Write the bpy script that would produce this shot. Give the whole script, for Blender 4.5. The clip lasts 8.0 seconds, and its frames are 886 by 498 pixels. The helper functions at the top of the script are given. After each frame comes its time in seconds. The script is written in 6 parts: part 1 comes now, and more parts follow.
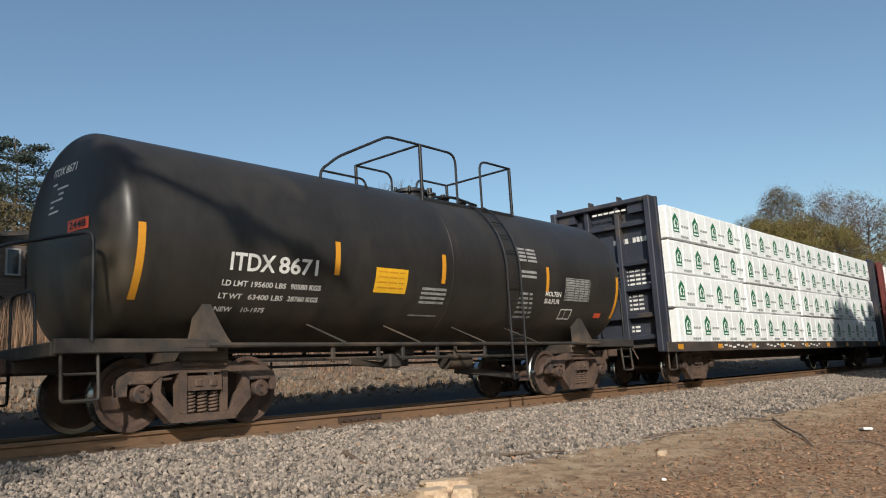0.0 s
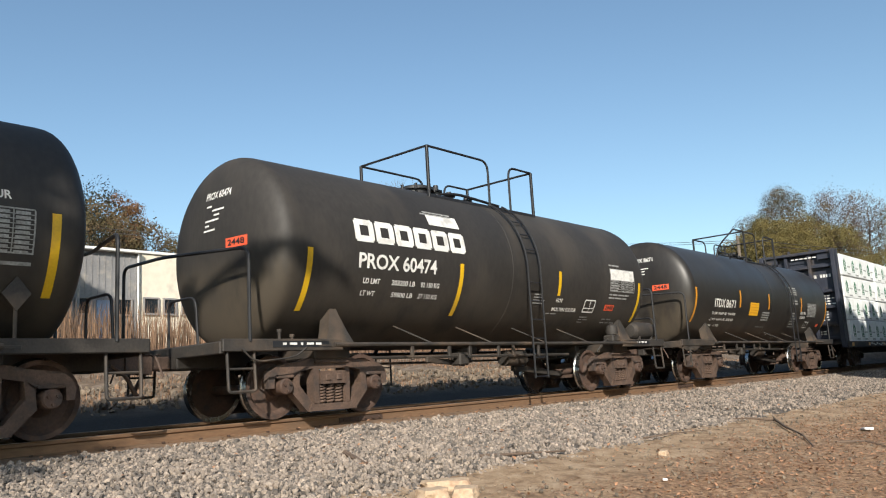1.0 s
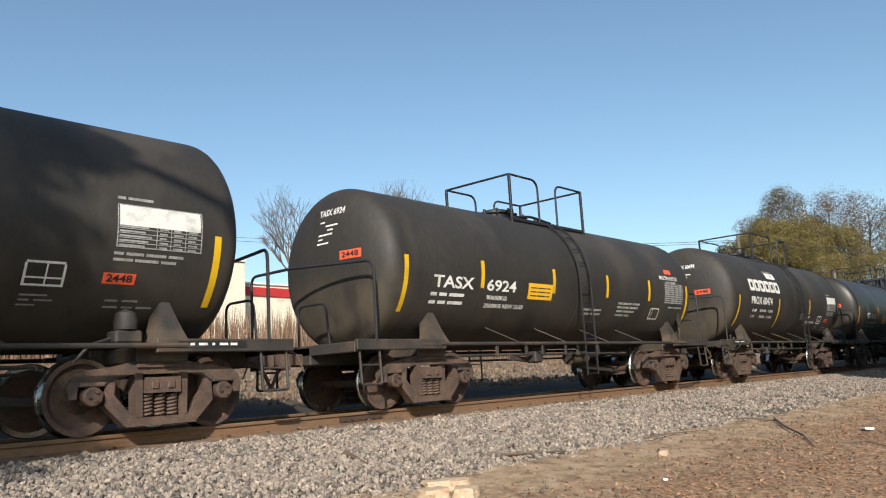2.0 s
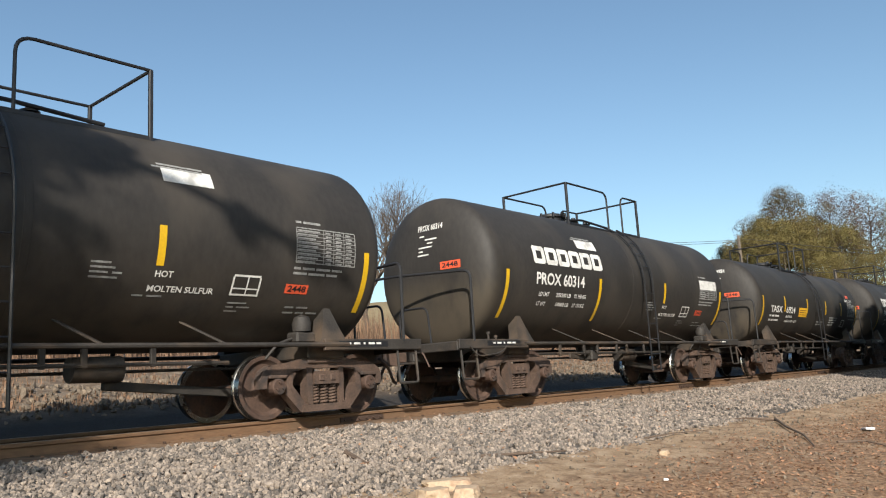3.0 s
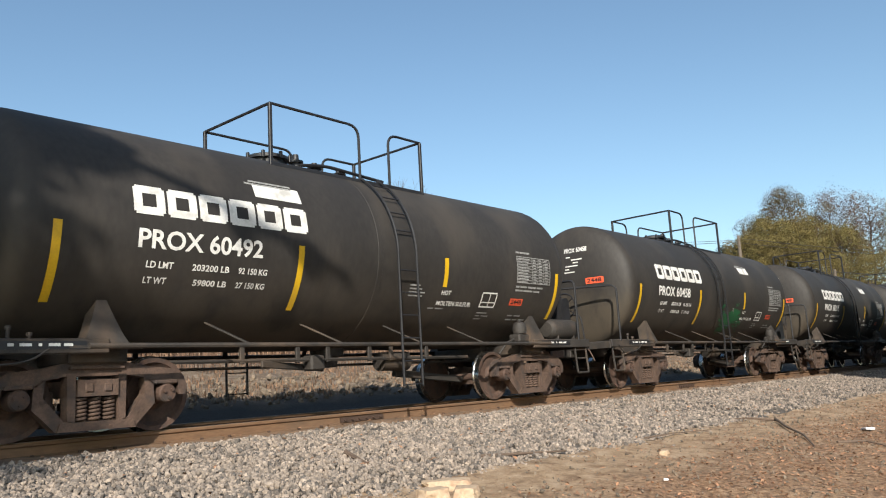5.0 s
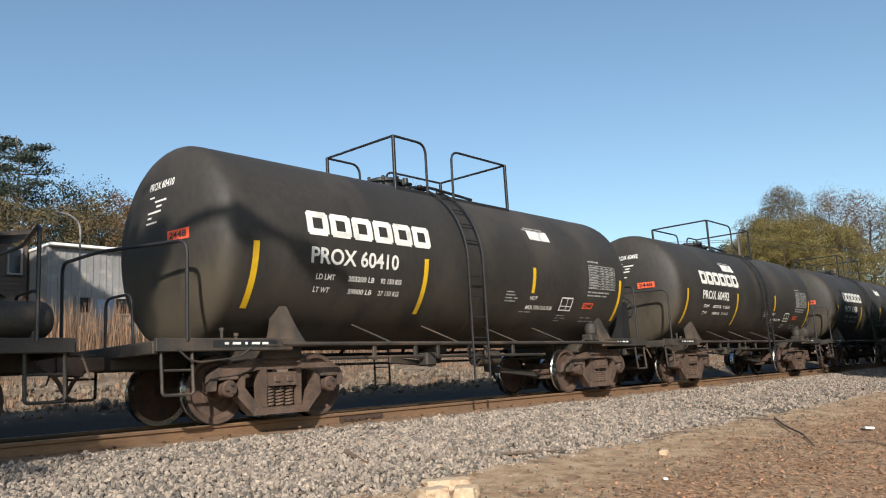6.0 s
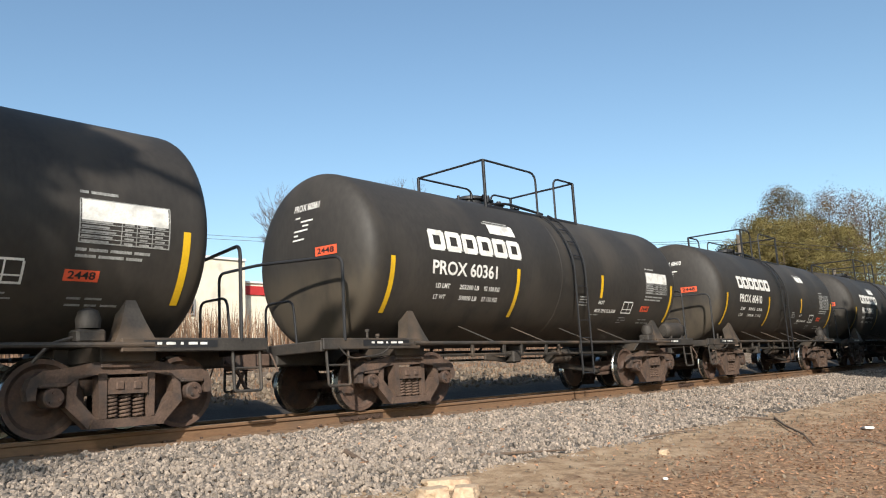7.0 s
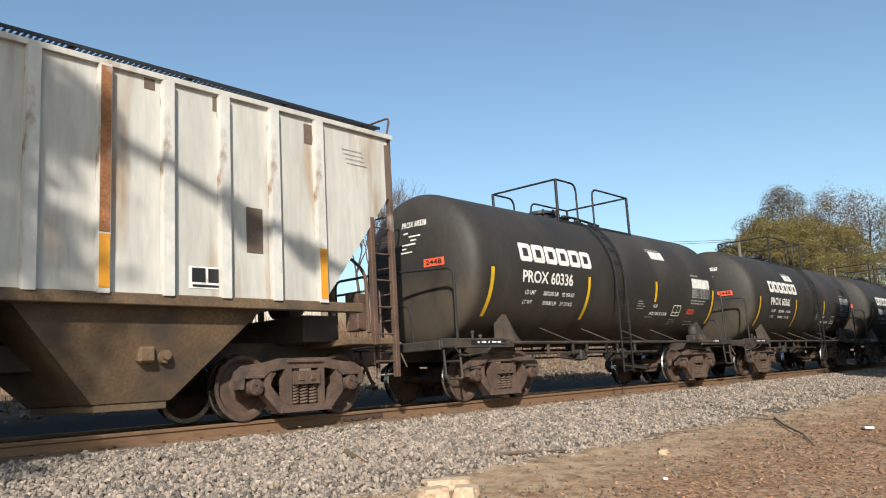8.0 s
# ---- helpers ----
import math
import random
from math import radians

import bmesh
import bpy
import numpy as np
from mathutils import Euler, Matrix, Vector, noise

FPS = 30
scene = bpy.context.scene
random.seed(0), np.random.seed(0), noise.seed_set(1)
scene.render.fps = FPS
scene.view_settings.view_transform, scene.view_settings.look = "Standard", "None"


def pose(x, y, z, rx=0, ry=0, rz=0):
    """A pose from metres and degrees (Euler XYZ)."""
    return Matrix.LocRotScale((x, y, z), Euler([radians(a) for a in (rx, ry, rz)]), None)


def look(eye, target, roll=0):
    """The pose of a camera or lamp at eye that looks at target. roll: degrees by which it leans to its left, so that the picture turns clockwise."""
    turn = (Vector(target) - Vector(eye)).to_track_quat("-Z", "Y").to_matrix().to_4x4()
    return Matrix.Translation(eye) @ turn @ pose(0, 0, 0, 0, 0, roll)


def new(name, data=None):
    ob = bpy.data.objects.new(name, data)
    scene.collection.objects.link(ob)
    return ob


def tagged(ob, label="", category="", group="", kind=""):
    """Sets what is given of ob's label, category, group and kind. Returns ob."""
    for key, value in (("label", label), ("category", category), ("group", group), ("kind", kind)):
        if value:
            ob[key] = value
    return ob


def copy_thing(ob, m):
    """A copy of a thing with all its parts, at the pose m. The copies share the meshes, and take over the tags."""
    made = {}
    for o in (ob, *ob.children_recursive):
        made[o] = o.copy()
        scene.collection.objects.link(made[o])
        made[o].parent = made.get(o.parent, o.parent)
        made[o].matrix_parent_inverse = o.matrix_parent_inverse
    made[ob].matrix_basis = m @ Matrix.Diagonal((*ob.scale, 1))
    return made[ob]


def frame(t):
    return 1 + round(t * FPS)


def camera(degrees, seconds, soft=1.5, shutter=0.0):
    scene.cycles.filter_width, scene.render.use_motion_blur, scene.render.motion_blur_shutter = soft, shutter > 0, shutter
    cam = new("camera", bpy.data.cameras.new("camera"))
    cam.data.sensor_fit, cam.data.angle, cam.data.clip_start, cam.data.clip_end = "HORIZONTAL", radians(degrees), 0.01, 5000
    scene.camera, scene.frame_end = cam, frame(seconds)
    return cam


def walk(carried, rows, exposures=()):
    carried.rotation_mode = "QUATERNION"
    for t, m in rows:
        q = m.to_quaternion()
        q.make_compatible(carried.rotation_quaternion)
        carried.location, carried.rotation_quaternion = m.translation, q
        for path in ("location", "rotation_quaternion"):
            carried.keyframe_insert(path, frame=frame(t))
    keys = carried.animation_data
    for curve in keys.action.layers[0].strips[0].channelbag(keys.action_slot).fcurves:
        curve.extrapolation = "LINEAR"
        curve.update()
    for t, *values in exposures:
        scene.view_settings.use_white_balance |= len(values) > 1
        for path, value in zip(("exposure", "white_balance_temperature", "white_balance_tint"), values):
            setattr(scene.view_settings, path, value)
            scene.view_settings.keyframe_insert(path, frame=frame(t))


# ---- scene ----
# ---------------------------------------------------------------- camera
# x runs along the track the way the train goes, y away from the eye, z = 0 on top of the rails
cam = camera(58.65, 8.0, soft=1.1)
EYE = (0.0, -10.284, 0.414)
HEADING, PITCH, ROLL = radians(-48.921), radians(9.468), -3.325


def aim(heading, pitch):
    return (EYE[0] - math.sin(heading) * math.cos(pitch), EYE[1] + math.cos(heading) * math.cos(pitch), EYE[2] + math.sin(pitch))


def held(dx, dy):
    return look(EYE, aim(HEADING + radians(dx), PITCH + radians(dy)), ROLL)


walk(cam, [(0.0, held(-0.08, 0.0)), (0.5, held(-0.02, 0.0)), (1.5, held(-0.01, 0.0)), (3.0, held(0.05, 0.0)),
           (5.0, held(0.05, 0.0)), (6.5, held(0.02, -0.06)), (8.0, held(0.02, -0.06))],
     exposures=[(0.0, 0.27), (0.5, 0.54), (1.0, 0.64), (1.5, 0.62), (3.0, 0.63), (3.5, 0.73), (4.0, 0.65), (4.5, 0.76), (5.0, 0.70), (6.5, 0.63), (7.0, 0.74), (7.5, 0.71), (8.0, 0.66)])

# ---------------------------------------------------------------- world and light
SUN_TO = Vector((-0.66, -0.60, 0.50)).normalized()
world = bpy.data.worlds.new("sky")
scene.world = world
world.use_nodes = True
wn = world.node_tree
sky = wn.nodes.new("ShaderNodeTexSky")
sky.sky_type = "NISHITA"
sky.sun_disc = False
sky.sun_elevation = math.asin(SUN_TO.z)
sky.sun_rotation = math.atan2(SUN_TO.x, SUN_TO.y)
sky.air_density, sky.dust_density, sky.ozone_density = 1.0, 1.0, 1.5
wn.nodes["Background"].inputs["Strength"].default_value = 0.10
hue = wn.nodes.new("ShaderNodeMix")
hue.data_type, hue.blend_type = "RGBA", "MULTIPLY"
hue.inputs[0].default_value, hue.inputs[7].default_value = 1.0, (0.93, 1.02, 1.0, 1)
wn.links.new(sky.outputs[0], hue.inputs[6])
wn.links.new(hue.outputs[2], wn.nodes["Background"].inputs["Color"])
sun = new("sun", bpy.data.lights.new("sun", "SUN"))
sun.data.energy, sun.data.angle, sun.data.color = 4.2, radians(0.6), (1.0, 0.93, 0.82)
sun.matrix_world = look(tuple(SUN_TO * 60), (0, 0, 0))


# ---------------------------------------------------------------- materials
def mat(name, base, rough=0.6, metal=0.0, var=0.15, scale=3.0, fine=40.0, bump=0.1, stain=None, stain_amount=0.5, stain_scale=1.2, island=0.0, stretch=(1, 1, 1), spec=0.5, random_ob=0.0, dust=0.0):
    """A worn surface: base colour with variation at two scales, stains of a second colour and fine relief."""
    m = bpy.data.materials.new(name)
    m.use_nodes = True
    nt = m.node_tree
    b = nt.nodes["Principled BSDF"]
    b.inputs["Roughness"].default_value, b.inputs["Metallic"].default_value = rough, metal
    b.inputs["Specular IOR Level"].default_value = spec
    tc = nt.nodes.new("ShaderNodeTexCoord")
    mp = nt.nodes.new("ShaderNodeMapping")
    mp.inputs["Scale"].default_value = stretch
    nt.links.new(tc.outputs["Object"], mp.inputs["Vector"])

    def tex(sc, detail=6.0):
        n = nt.nodes.new("ShaderNodeTexNoise")
        n.inputs["Scale"].default_value, n.inputs["Detail"].default_value = sc, detail
        nt.links.new(mp.outputs["Vector"], n.inputs["Vector"])
        return n

    def mix(mode, fac, a, c):
        n = nt.nodes.new("ShaderNodeMix")
        n.data_type, n.blend_type = "RGBA", mode
        for sock, v in ((n.inputs[0], fac), (n.inputs[6], a), (n.inputs[7], c)):
            if hasattr(v, "is_output"):
                nt.links.new(v, sock)
            else:
                sock.default_value = v
        return n.outputs[2]

    def ramp(src, lo, hi, a=(0, 0, 0, 1), c=(1, 1, 1, 1)):
        n = nt.nodes.new("ShaderNodeValToRGB")
        n.color_ramp.elements[0].position, n.color_ramp.elements[1].position = lo, hi
        n.color_ramp.elements[0].color, n.color_ramp.elements[1].color = a, c
        nt.links.new(src, n.inputs[0])
        return n.outputs[0]

    big, small = tex(scale), tex(fine)
    col = mix("MULTIPLY", 1.0, (*base, 1), ramp(big.outputs[0], 0.3, 0.7, (1 - var,) * 3 + (1,), (1 + var * 0.6,) * 3 + (1,)))
    col = mix("MULTIPLY", 0.7, col, ramp(small.outputs[0], 0.3, 0.7, (1 - var * 1.4,) * 3 + (1,), (1 + var * 0.7,) * 3 + (1,)))
    if island or random_ob:
        info = nt.nodes.new("ShaderNodeNewGeometry" if island else "ShaderNodeObjectInfo")
        amount = island or random_ob
        col = mix("MULTIPLY", 1.0, col, ramp(info.outputs["Random Per Island" if island else "Random"], 0.0, 1.0, (1 - amount, 1 - amount * 0.96, 1 - amount * 0.9, 1), (1 + amount * 0.7, 1 + amount * 0.6, 1 + amount * 0.5, 1)))
    if stain:
        st = tex(stain_scale, 9.0)
        fac = ramp(st.outputs[0], 0.62 - stain_amount * 0.3, 0.72 - stain_amount * 0.1)
        col = mix("MIX", fac, col, (*stain, 1))
    if dust:
        # road dust thrown up over the lower half of both heads
        sep = nt.nodes.new("ShaderNodeSeparateXYZ")
        nt.links.new(tc.outputs["Object"], sep.inputs[0])
        far = nt.nodes.new("ShaderNodeMath")
        far.operation = "ABSOLUTE"
        nt.links.new(sep.outputs[0], far.inputs[0])
        facs = []
        for src, lo, hi in ((far.outputs[0], dust, dust + 0.35), (sep.outputs[2], 0.05, -0.55), (tex(2.3).outputs[0], 0.28, 0.6)):
            r = nt.nodes.new("ShaderNodeMapRange")
            r.interpolation_type = "SMOOTHSTEP"
            r.inputs["From Min"].default_value, r.inputs["From Max"].default_value = lo, hi
            nt.links.new(src, r.inputs["Value"])
            facs.append(r.outputs[0])
        p1 = nt.nodes.new("ShaderNodeMath")
        p1.operation = "MULTIPLY"
        nt.links.new(facs[0], p1.inputs[0])
        nt.links.new(facs[1], p1.inputs[1])
        p2 = nt.nodes.new("ShaderNodeMath")
        p2.operation = "MULTIPLY"
        nt.links.new(p1.outputs[0], p2.inputs[0])
        nt.links.new(facs[2], p2.inputs[1])
        col = mix("MIX", p2.outputs[0], col, (0.060, 0.049, 0.036, 1))
        belly = nt.nodes.new("ShaderNodeMapRange")
        belly.inputs["From Min"].default_value, belly.inputs["From Max"].default_value = -0.35, -1.45
        belly.inputs["To Max"].default_value = 0.8
        nt.links.new(sep.outputs[2], belly.inputs["Value"])
        p3 = nt.nodes.new("ShaderNodeMath")
        p3.operation = "MULTIPLY"
        nt.links.new(belly.outputs[0], p3.inputs[0])
        nt.links.new(facs[2], p3.inputs[1])
        col = mix("MIX", p3.outputs[0], col, (0.070, 0.056, 0.042, 1))
    nt.links.new(col, b.inputs["Base Color"])
    rr = nt.nodes.new("ShaderNodeMapRange")
    rr.inputs["To Min"].default_value, rr.inputs["To Max"].default_value = max(0.02, rough - 0.12), min(1, rough + 0.12)
    nt.links.new(big.outputs[0], rr.inputs["Value"])
    nt.links.new(rr.outputs[0], b.inputs["Roughness"])
    if bump:
        bp = nt.nodes.new("ShaderNodeBump")
        bp.inputs["Strength"].default_value, bp.inputs["Distance"].default_value = bump, 0.02
        nt.links.new(small.outputs[0], bp.inputs["Height"])
        nt.links.new(bp.outputs[0], b.inputs["Normal"])
    return m


BLACK = mat("black_tank_paint", (0.031, 0.0275, 0.0245), 0.62, var=0.22, scale=1.1, fine=14, bump=0.05, stain=(0.052, 0.044, 0.036), stain_amount=0.3, stain_scale=0.7, stretch=(1, 1, 0.45), spec=0.38, dust=4.98)
BLACK_GLOSS = mat("semi_gloss_black_paint", (0.027, 0.0245, 0.0225), 0.42, spec=0.34, var=0.2, scale=0.9, fine=10, bump=0.03, stain=(0.04, 0.034, 0.028), stain_amount=0.3, stretch=(1, 1, 0.4), dust=5.5)
DUSTY = mat("dusty_black_steel", (0.035, 0.030, 0.026), 0.7, var=0.3, scale=2.5, fine=30, bump=0.15, stain=(0.085, 0.060, 0.042), stain_amount=0.45, stain_scale=1.5)
RUST = mat("rusty_cast_steel", (0.105, 0.066, 0.048), 0.82, var=0.3, scale=3, fine=35, bump=0.25, stain=(0.045, 0.034, 0.03), stain_amount=0.45, stain_scale=4)
WHEEL = mat("rusty_wheel", (0.085, 0.05, 0.036), 0.8, var=0.25, scale=4, fine=30, bump=0.15, stain=(0.04, 0.03, 0.026), stain_amount=0.4, stain_scale=5)
TREAD = mat("polished_tread", (0.55, 0.54, 0.52), 0.25, metal=1.0, var=0.15, bump=0.02)
BLACKPIPE = mat("black_pipe_paint", (0.016, 0.016, 0.018), 0.5, var=0.2, bump=0.05)
YELLOW = mat("yellow_reflective_tape", (0.66, 0.40, 0.012), 0.45, var=0.10, scale=3, bump=0.02, stain=(0.38, 0.24, 0.03), stain_amount=0.2)
ORANGE = mat("orange_reflective_tape", (0.62, 0.27, 0.02), 0.45, var=0.10, scale=3, bump=0.02, stain=(0.40, 0.19, 0.03), stain_amount=0.2)
WHITE = mat("white_stencil_paint", (0.70, 0.69, 0.66), 0.6, var=0.12, scale=5, bump=0.0, stain=(0.42, 0.41, 0.39), stain_amount=0.3, stain_scale=4)
GREYSTENCIL = mat("faded_stencil_paint", (0.30, 0.30, 0.29), 0.7, var=0.35, scale=9, bump=0.0)
REDPLACARD = mat("red_orange_placard", (0.70, 0.10, 0.04), 0.5, var=0.1, scale=8, bump=0.0)
YELLOWPLACARD = mat("yellow_placard", (0.78, 0.42, 0.02), 0.5, var=0.08, scale=8, bump=0.0)
GREENPAINT = mat("green_spray_paint", (0.012, 0.10, 0.035), 0.6, var=0.3, scale=6, bump=0.0)


# ---------------------------------------------------------------- mesh tools
class Form:
    """Collects the faces of one part."""

    def __init__(self):
        self.v, self.f = [], []

    def add(self, verts, faces):
        o = len(self.v)
        self.v += [tuple(p) for p in verts]
        self.f += [tuple(o + i for i in q) for q in faces]
        return self

    def box(self, c, s, bevel=0.0, turn=None):
        """A block with chamfered edges: centre, size."""
        hx, hy, hz = s[0] / 2, s[1] / 2, s[2] / 2
        b = min(bevel, hx * 0.45, hy * 0.45, hz * 0.45)
        if b <= 0:
            vs = [Vector((x, y, z)) for x in (-hx, hx) for y in (-hy, hy) for z in (-hz, hz)]
            fs = [(0, 1, 3, 2), (4, 6, 7, 5), (0, 4, 5, 1), (2, 3, 7, 6), (0, 2, 6, 4), (1, 5, 7, 3)]
        else:
            bm = bmesh.new()
            bmesh.ops.create_cube(bm, size=1.0)
            for p in bm.verts:
                p.co = Vector((p.co.x * s[0], p.co.y * s[1], p.co.z * s[2]))
            bmesh.ops.bevel(bm, geom=bm.edges[:], offset=b, segments=1, affect="EDGES")
            bm.verts.index_update()
            vs, fs = [p.co.copy() for p in bm.verts], [tuple(q.index for q in f.verts) for f in bm.faces]
            bm.free()
        m = turn or Matrix.Identity(3)
        return self.add([Vector(c) + m @ p for p in vs], fs)

    def beam(self, a, b, w, h, bevel=0.01):
        """A bar of cross-section w x h from a to b, h as upright as may be."""
        a, b = Vector(a), Vector(b)
        d = b - a
        x = d.normalized()
        up = Vector((0, 0, 1)) if abs(x.z) < 0.95 else Vector((1, 0, 0))
        y = up.cross(x).normalized()
        z = x.cross(y)
        m = Matrix((x, y, z)).transposed()
        return self.box((a + b) / 2, (d.length, w, h), bevel, m)

    def tube(self, pts, r, seg=8, caps=True):
        """A round pipe along a polyline."""
        pts = [Vector(p) for p in pts]
        n = len(pts)
        rings, last = [], None
        for i, p in enumerate(pts):
            t = (pts[min(i + 1, n - 1)] - pts[max(i - 1, 0)]).normalized()
            if last is None:
                a = Vector((0, 0, 1)) if abs(t.z) < 0.9 else Vector((1, 0, 0))
                last = t.cross(a).normalized()
            u = (last - t * last.dot(t)).normalized()
            w = t.cross(u)
            last = u
            rad = r[i] if isinstance(r, (list, tuple)) else r
            rings.append([p + (u * math.cos(k * math.tau / seg) + w * math.sin(k * math.tau / seg)) * rad for k in range(seg)])
        vs = [q for ring in rings for q in ring]
        fs = [(i * seg + k, i * seg + (k + 1) % seg, (i + 1) * seg + (k + 1) % seg, (i + 1) * seg + k) for i in range(n - 1) for k in range(seg)]
        if caps:
            fs += [tuple(reversed(range(seg))), tuple(range((n - 1) * seg, n * seg))]
        return self.add(vs, fs)

    def lathe(self, prof, axis="x", seg=48, c=(0, 0, 0), caps=True):
        """Turns a profile of (along, radius) round an axis."""
        vs, n = [], len(prof)
        for s, r in prof:
            for k in range(seg):
                a = k * math.tau / seg
                p = {"x": (s, r * math.cos(a), r * math.sin(a)), "y": (r * math.cos(a), s, r * math.sin(a)), "z": (r * math.cos(a), r * math.sin(a), s)}[axis]
                vs.append(Vector(p) + Vector(c))
        fs = [(i * seg + k, i * seg + (k + 1) % seg, (i + 1) * seg + (k + 1) % seg, (i + 1) * seg + k) for i in range(n - 1) for k in range(seg)]
        if caps and prof[0][1] > 1e-4:
            fs.append(tuple(reversed(range(seg))))
        if caps and prof[-1][1] > 1e-4:
            fs.append(tuple(range((n - 1) * seg, n * seg)))
        return self.add(vs, fs)

    def slab(self, outline, y0, y1):
        """An outline in x and z, given thickness from y0 to y1."""
        n = len(outline)
        vs = [(x, y0, z) for x, z in outline] + [(x, y1, z) for x, z in outline]
        fs = [tuple(range(n)), tuple(reversed(range(n, 2 * n)))] + [(i, i + n, (i + 1) % n + n, (i + 1) % n) for i in range(n)]
        return self.add(vs, fs)

    def mesh(self, name, material, smooth=35):
        me = bpy.data.meshes.new(name)
        me.from_pydata(self.v, [], self.f)
        me.materials.append(material)
        bm = bmesh.new()
        bm.from_mesh(me)
        bmesh.ops.recalc_face_normals(bm, faces=bm.faces[:])
        bm.to_mesh(me)
        bm.free()
        if smooth:
            me.polygons.foreach_set("use_smooth", [True] * len(me.polygons))
            me.set_sharp_from_angle(angle=radians(smooth))
        return me


def part(name, form, material, parent=None, label="", at=None, smooth=35):
    """Links a form (or a finished mesh) as one object under its thing."""
    me = form if isinstance(form, bpy.types.Mesh) else form.mesh(name, material, smooth)
    ob = new(name, me)
    if at is not None:
        ob.matrix_basis = at
    ob.parent = parent
    if label:
        ob["label"] = label
    return ob


def arc(p0, p1, p2, n=5):
    """A rounded corner from p0 to p2 round p1."""
    a, b, c = Vector(p0), Vector(p1), Vector(p2)
    return [(a * (1 - t) ** 2 + b * 2 * t * (1 - t) + c * t * t) for t in (i / n for i in range(n + 1))]


def bent(pts, radius=0.12):
    """A polyline with its inner corners rounded."""
    pts = [Vector(p) for p in pts]
    out = [pts[0]]
    for a, b, c in zip(pts, pts[1:], pts[2:]):
        r1, r2 = min(radius, (a - b).length * 0.45), min(radius, (c - b).length * 0.45)
        out += arc(b + (a - b).normalized() * r1, b, b + (c - b).normalized() * r2)
    return out + [pts[-1]]


def lettering(text, height, width=None, bold=0.022):
    """Flat letters as (verts, faces) in x and z, lower left corner at the origin."""
    cu = bpy.data.curves.new("letters", "FONT")
    cu.body = text
    cu.size = 1.0
    cu.resolution_u = 3
    cu.offset = bold
    ob = bpy.data.objects.new("letters", cu)
    scene.collection.objects.link(ob)
    bpy.context.view_layer.update()
    me = bpy.data.meshes.new_from_object(ob.evaluated_get(bpy.context.evaluated_depsgraph_get()))
    vs = [Vector(p.co) for p in me.vertices]
    fs = [tuple(f.vertices) for f in me.polygons]
    bpy.data.objects.remove(ob)
    bpy.data.curves.remove(cu)
    bpy.data.meshes.remove(me)
    x0, x1 = min(p.x for p in vs), max(p.x for p in vs)
    z0, z1 = min(p.y for p in vs), max(p.y for p in vs)
    sz = height / max(z1 - z0, 1e-3)
    sx = width / (x1 - x0) if width else sz * 0.8
    return [((p.x - x0) * sx, (p.y - z0) * sz) for p in vs], fs


# ---------------------------------------------------------------- ground and track
def smooth(a, b, x):
    t = min(1.0, max(0.0, (x - a) / (b - a)))
    return t * t * (3 - 2 * t)


PROFILE = ((-400, -2.0), (-60, -1.5), (-14, -1.15), (-10, -1.05), (-7.4, -0.74), (-5.3, -0.52), (-2.4, -0.30), (-1.7, -0.24), (1.7, -0.24), (2.6, -0.36),
           (3.4, -0.12), (4.6, 0.26), (7.0, 0.62), (14.0, 1.65), (30.0, 2.6), (60.0, 4.0), (120.0, 8.0), (900.0, 14.0))


def ground_z(x, y):
    for (a, za), (b, zb) in zip(PROFILE, PROFILE[1:]):
        if y <= b:
            z = za + (zb - za) * (max(y, a) - a) / (b - a)
            break
    else:
        z = PROFILE[-1][1]
    z += 7.5 * smooth(50, 78, x) * smooth(3, 13, y) * (1 - smooth(200, 500, x))
    rough = 0.0 if -1.8 < y < 1.8 else 0.05
    if y > 4.5:
        rough = 0.16
    z += rough * (noise.noise((x * 0.9, y * 0.9, 0.3)) + 0.5 * noise.noise((x * 2.7, y * 2.7, 4.0)))
    return z


def spread(lo, hi, near_lo, near_hi, step, grow=1.35):
    out = [near_lo + i * step for i in range(int((near_hi - near_lo) / step) + 1)]
    s = step
    while out[-1] < hi:
        s *= grow
        out.append(min(hi, out[-1] + s))
    s = step
    while out[0] > lo:
        s *= grow
        out.insert(0, max(lo, out[0] - s))
    return out


def sheet(xs, ys, zf):
    f = Form()
    n = len(ys)
    f.add([(x, y, zf(x, y)) for x in xs for y in ys], [(i * n + j, (i + 1) * n + j, (i + 1) * n + j + 1, i * n + j + 1) for i in range(len(xs) - 1) for j in range(n - 1)])
    return f


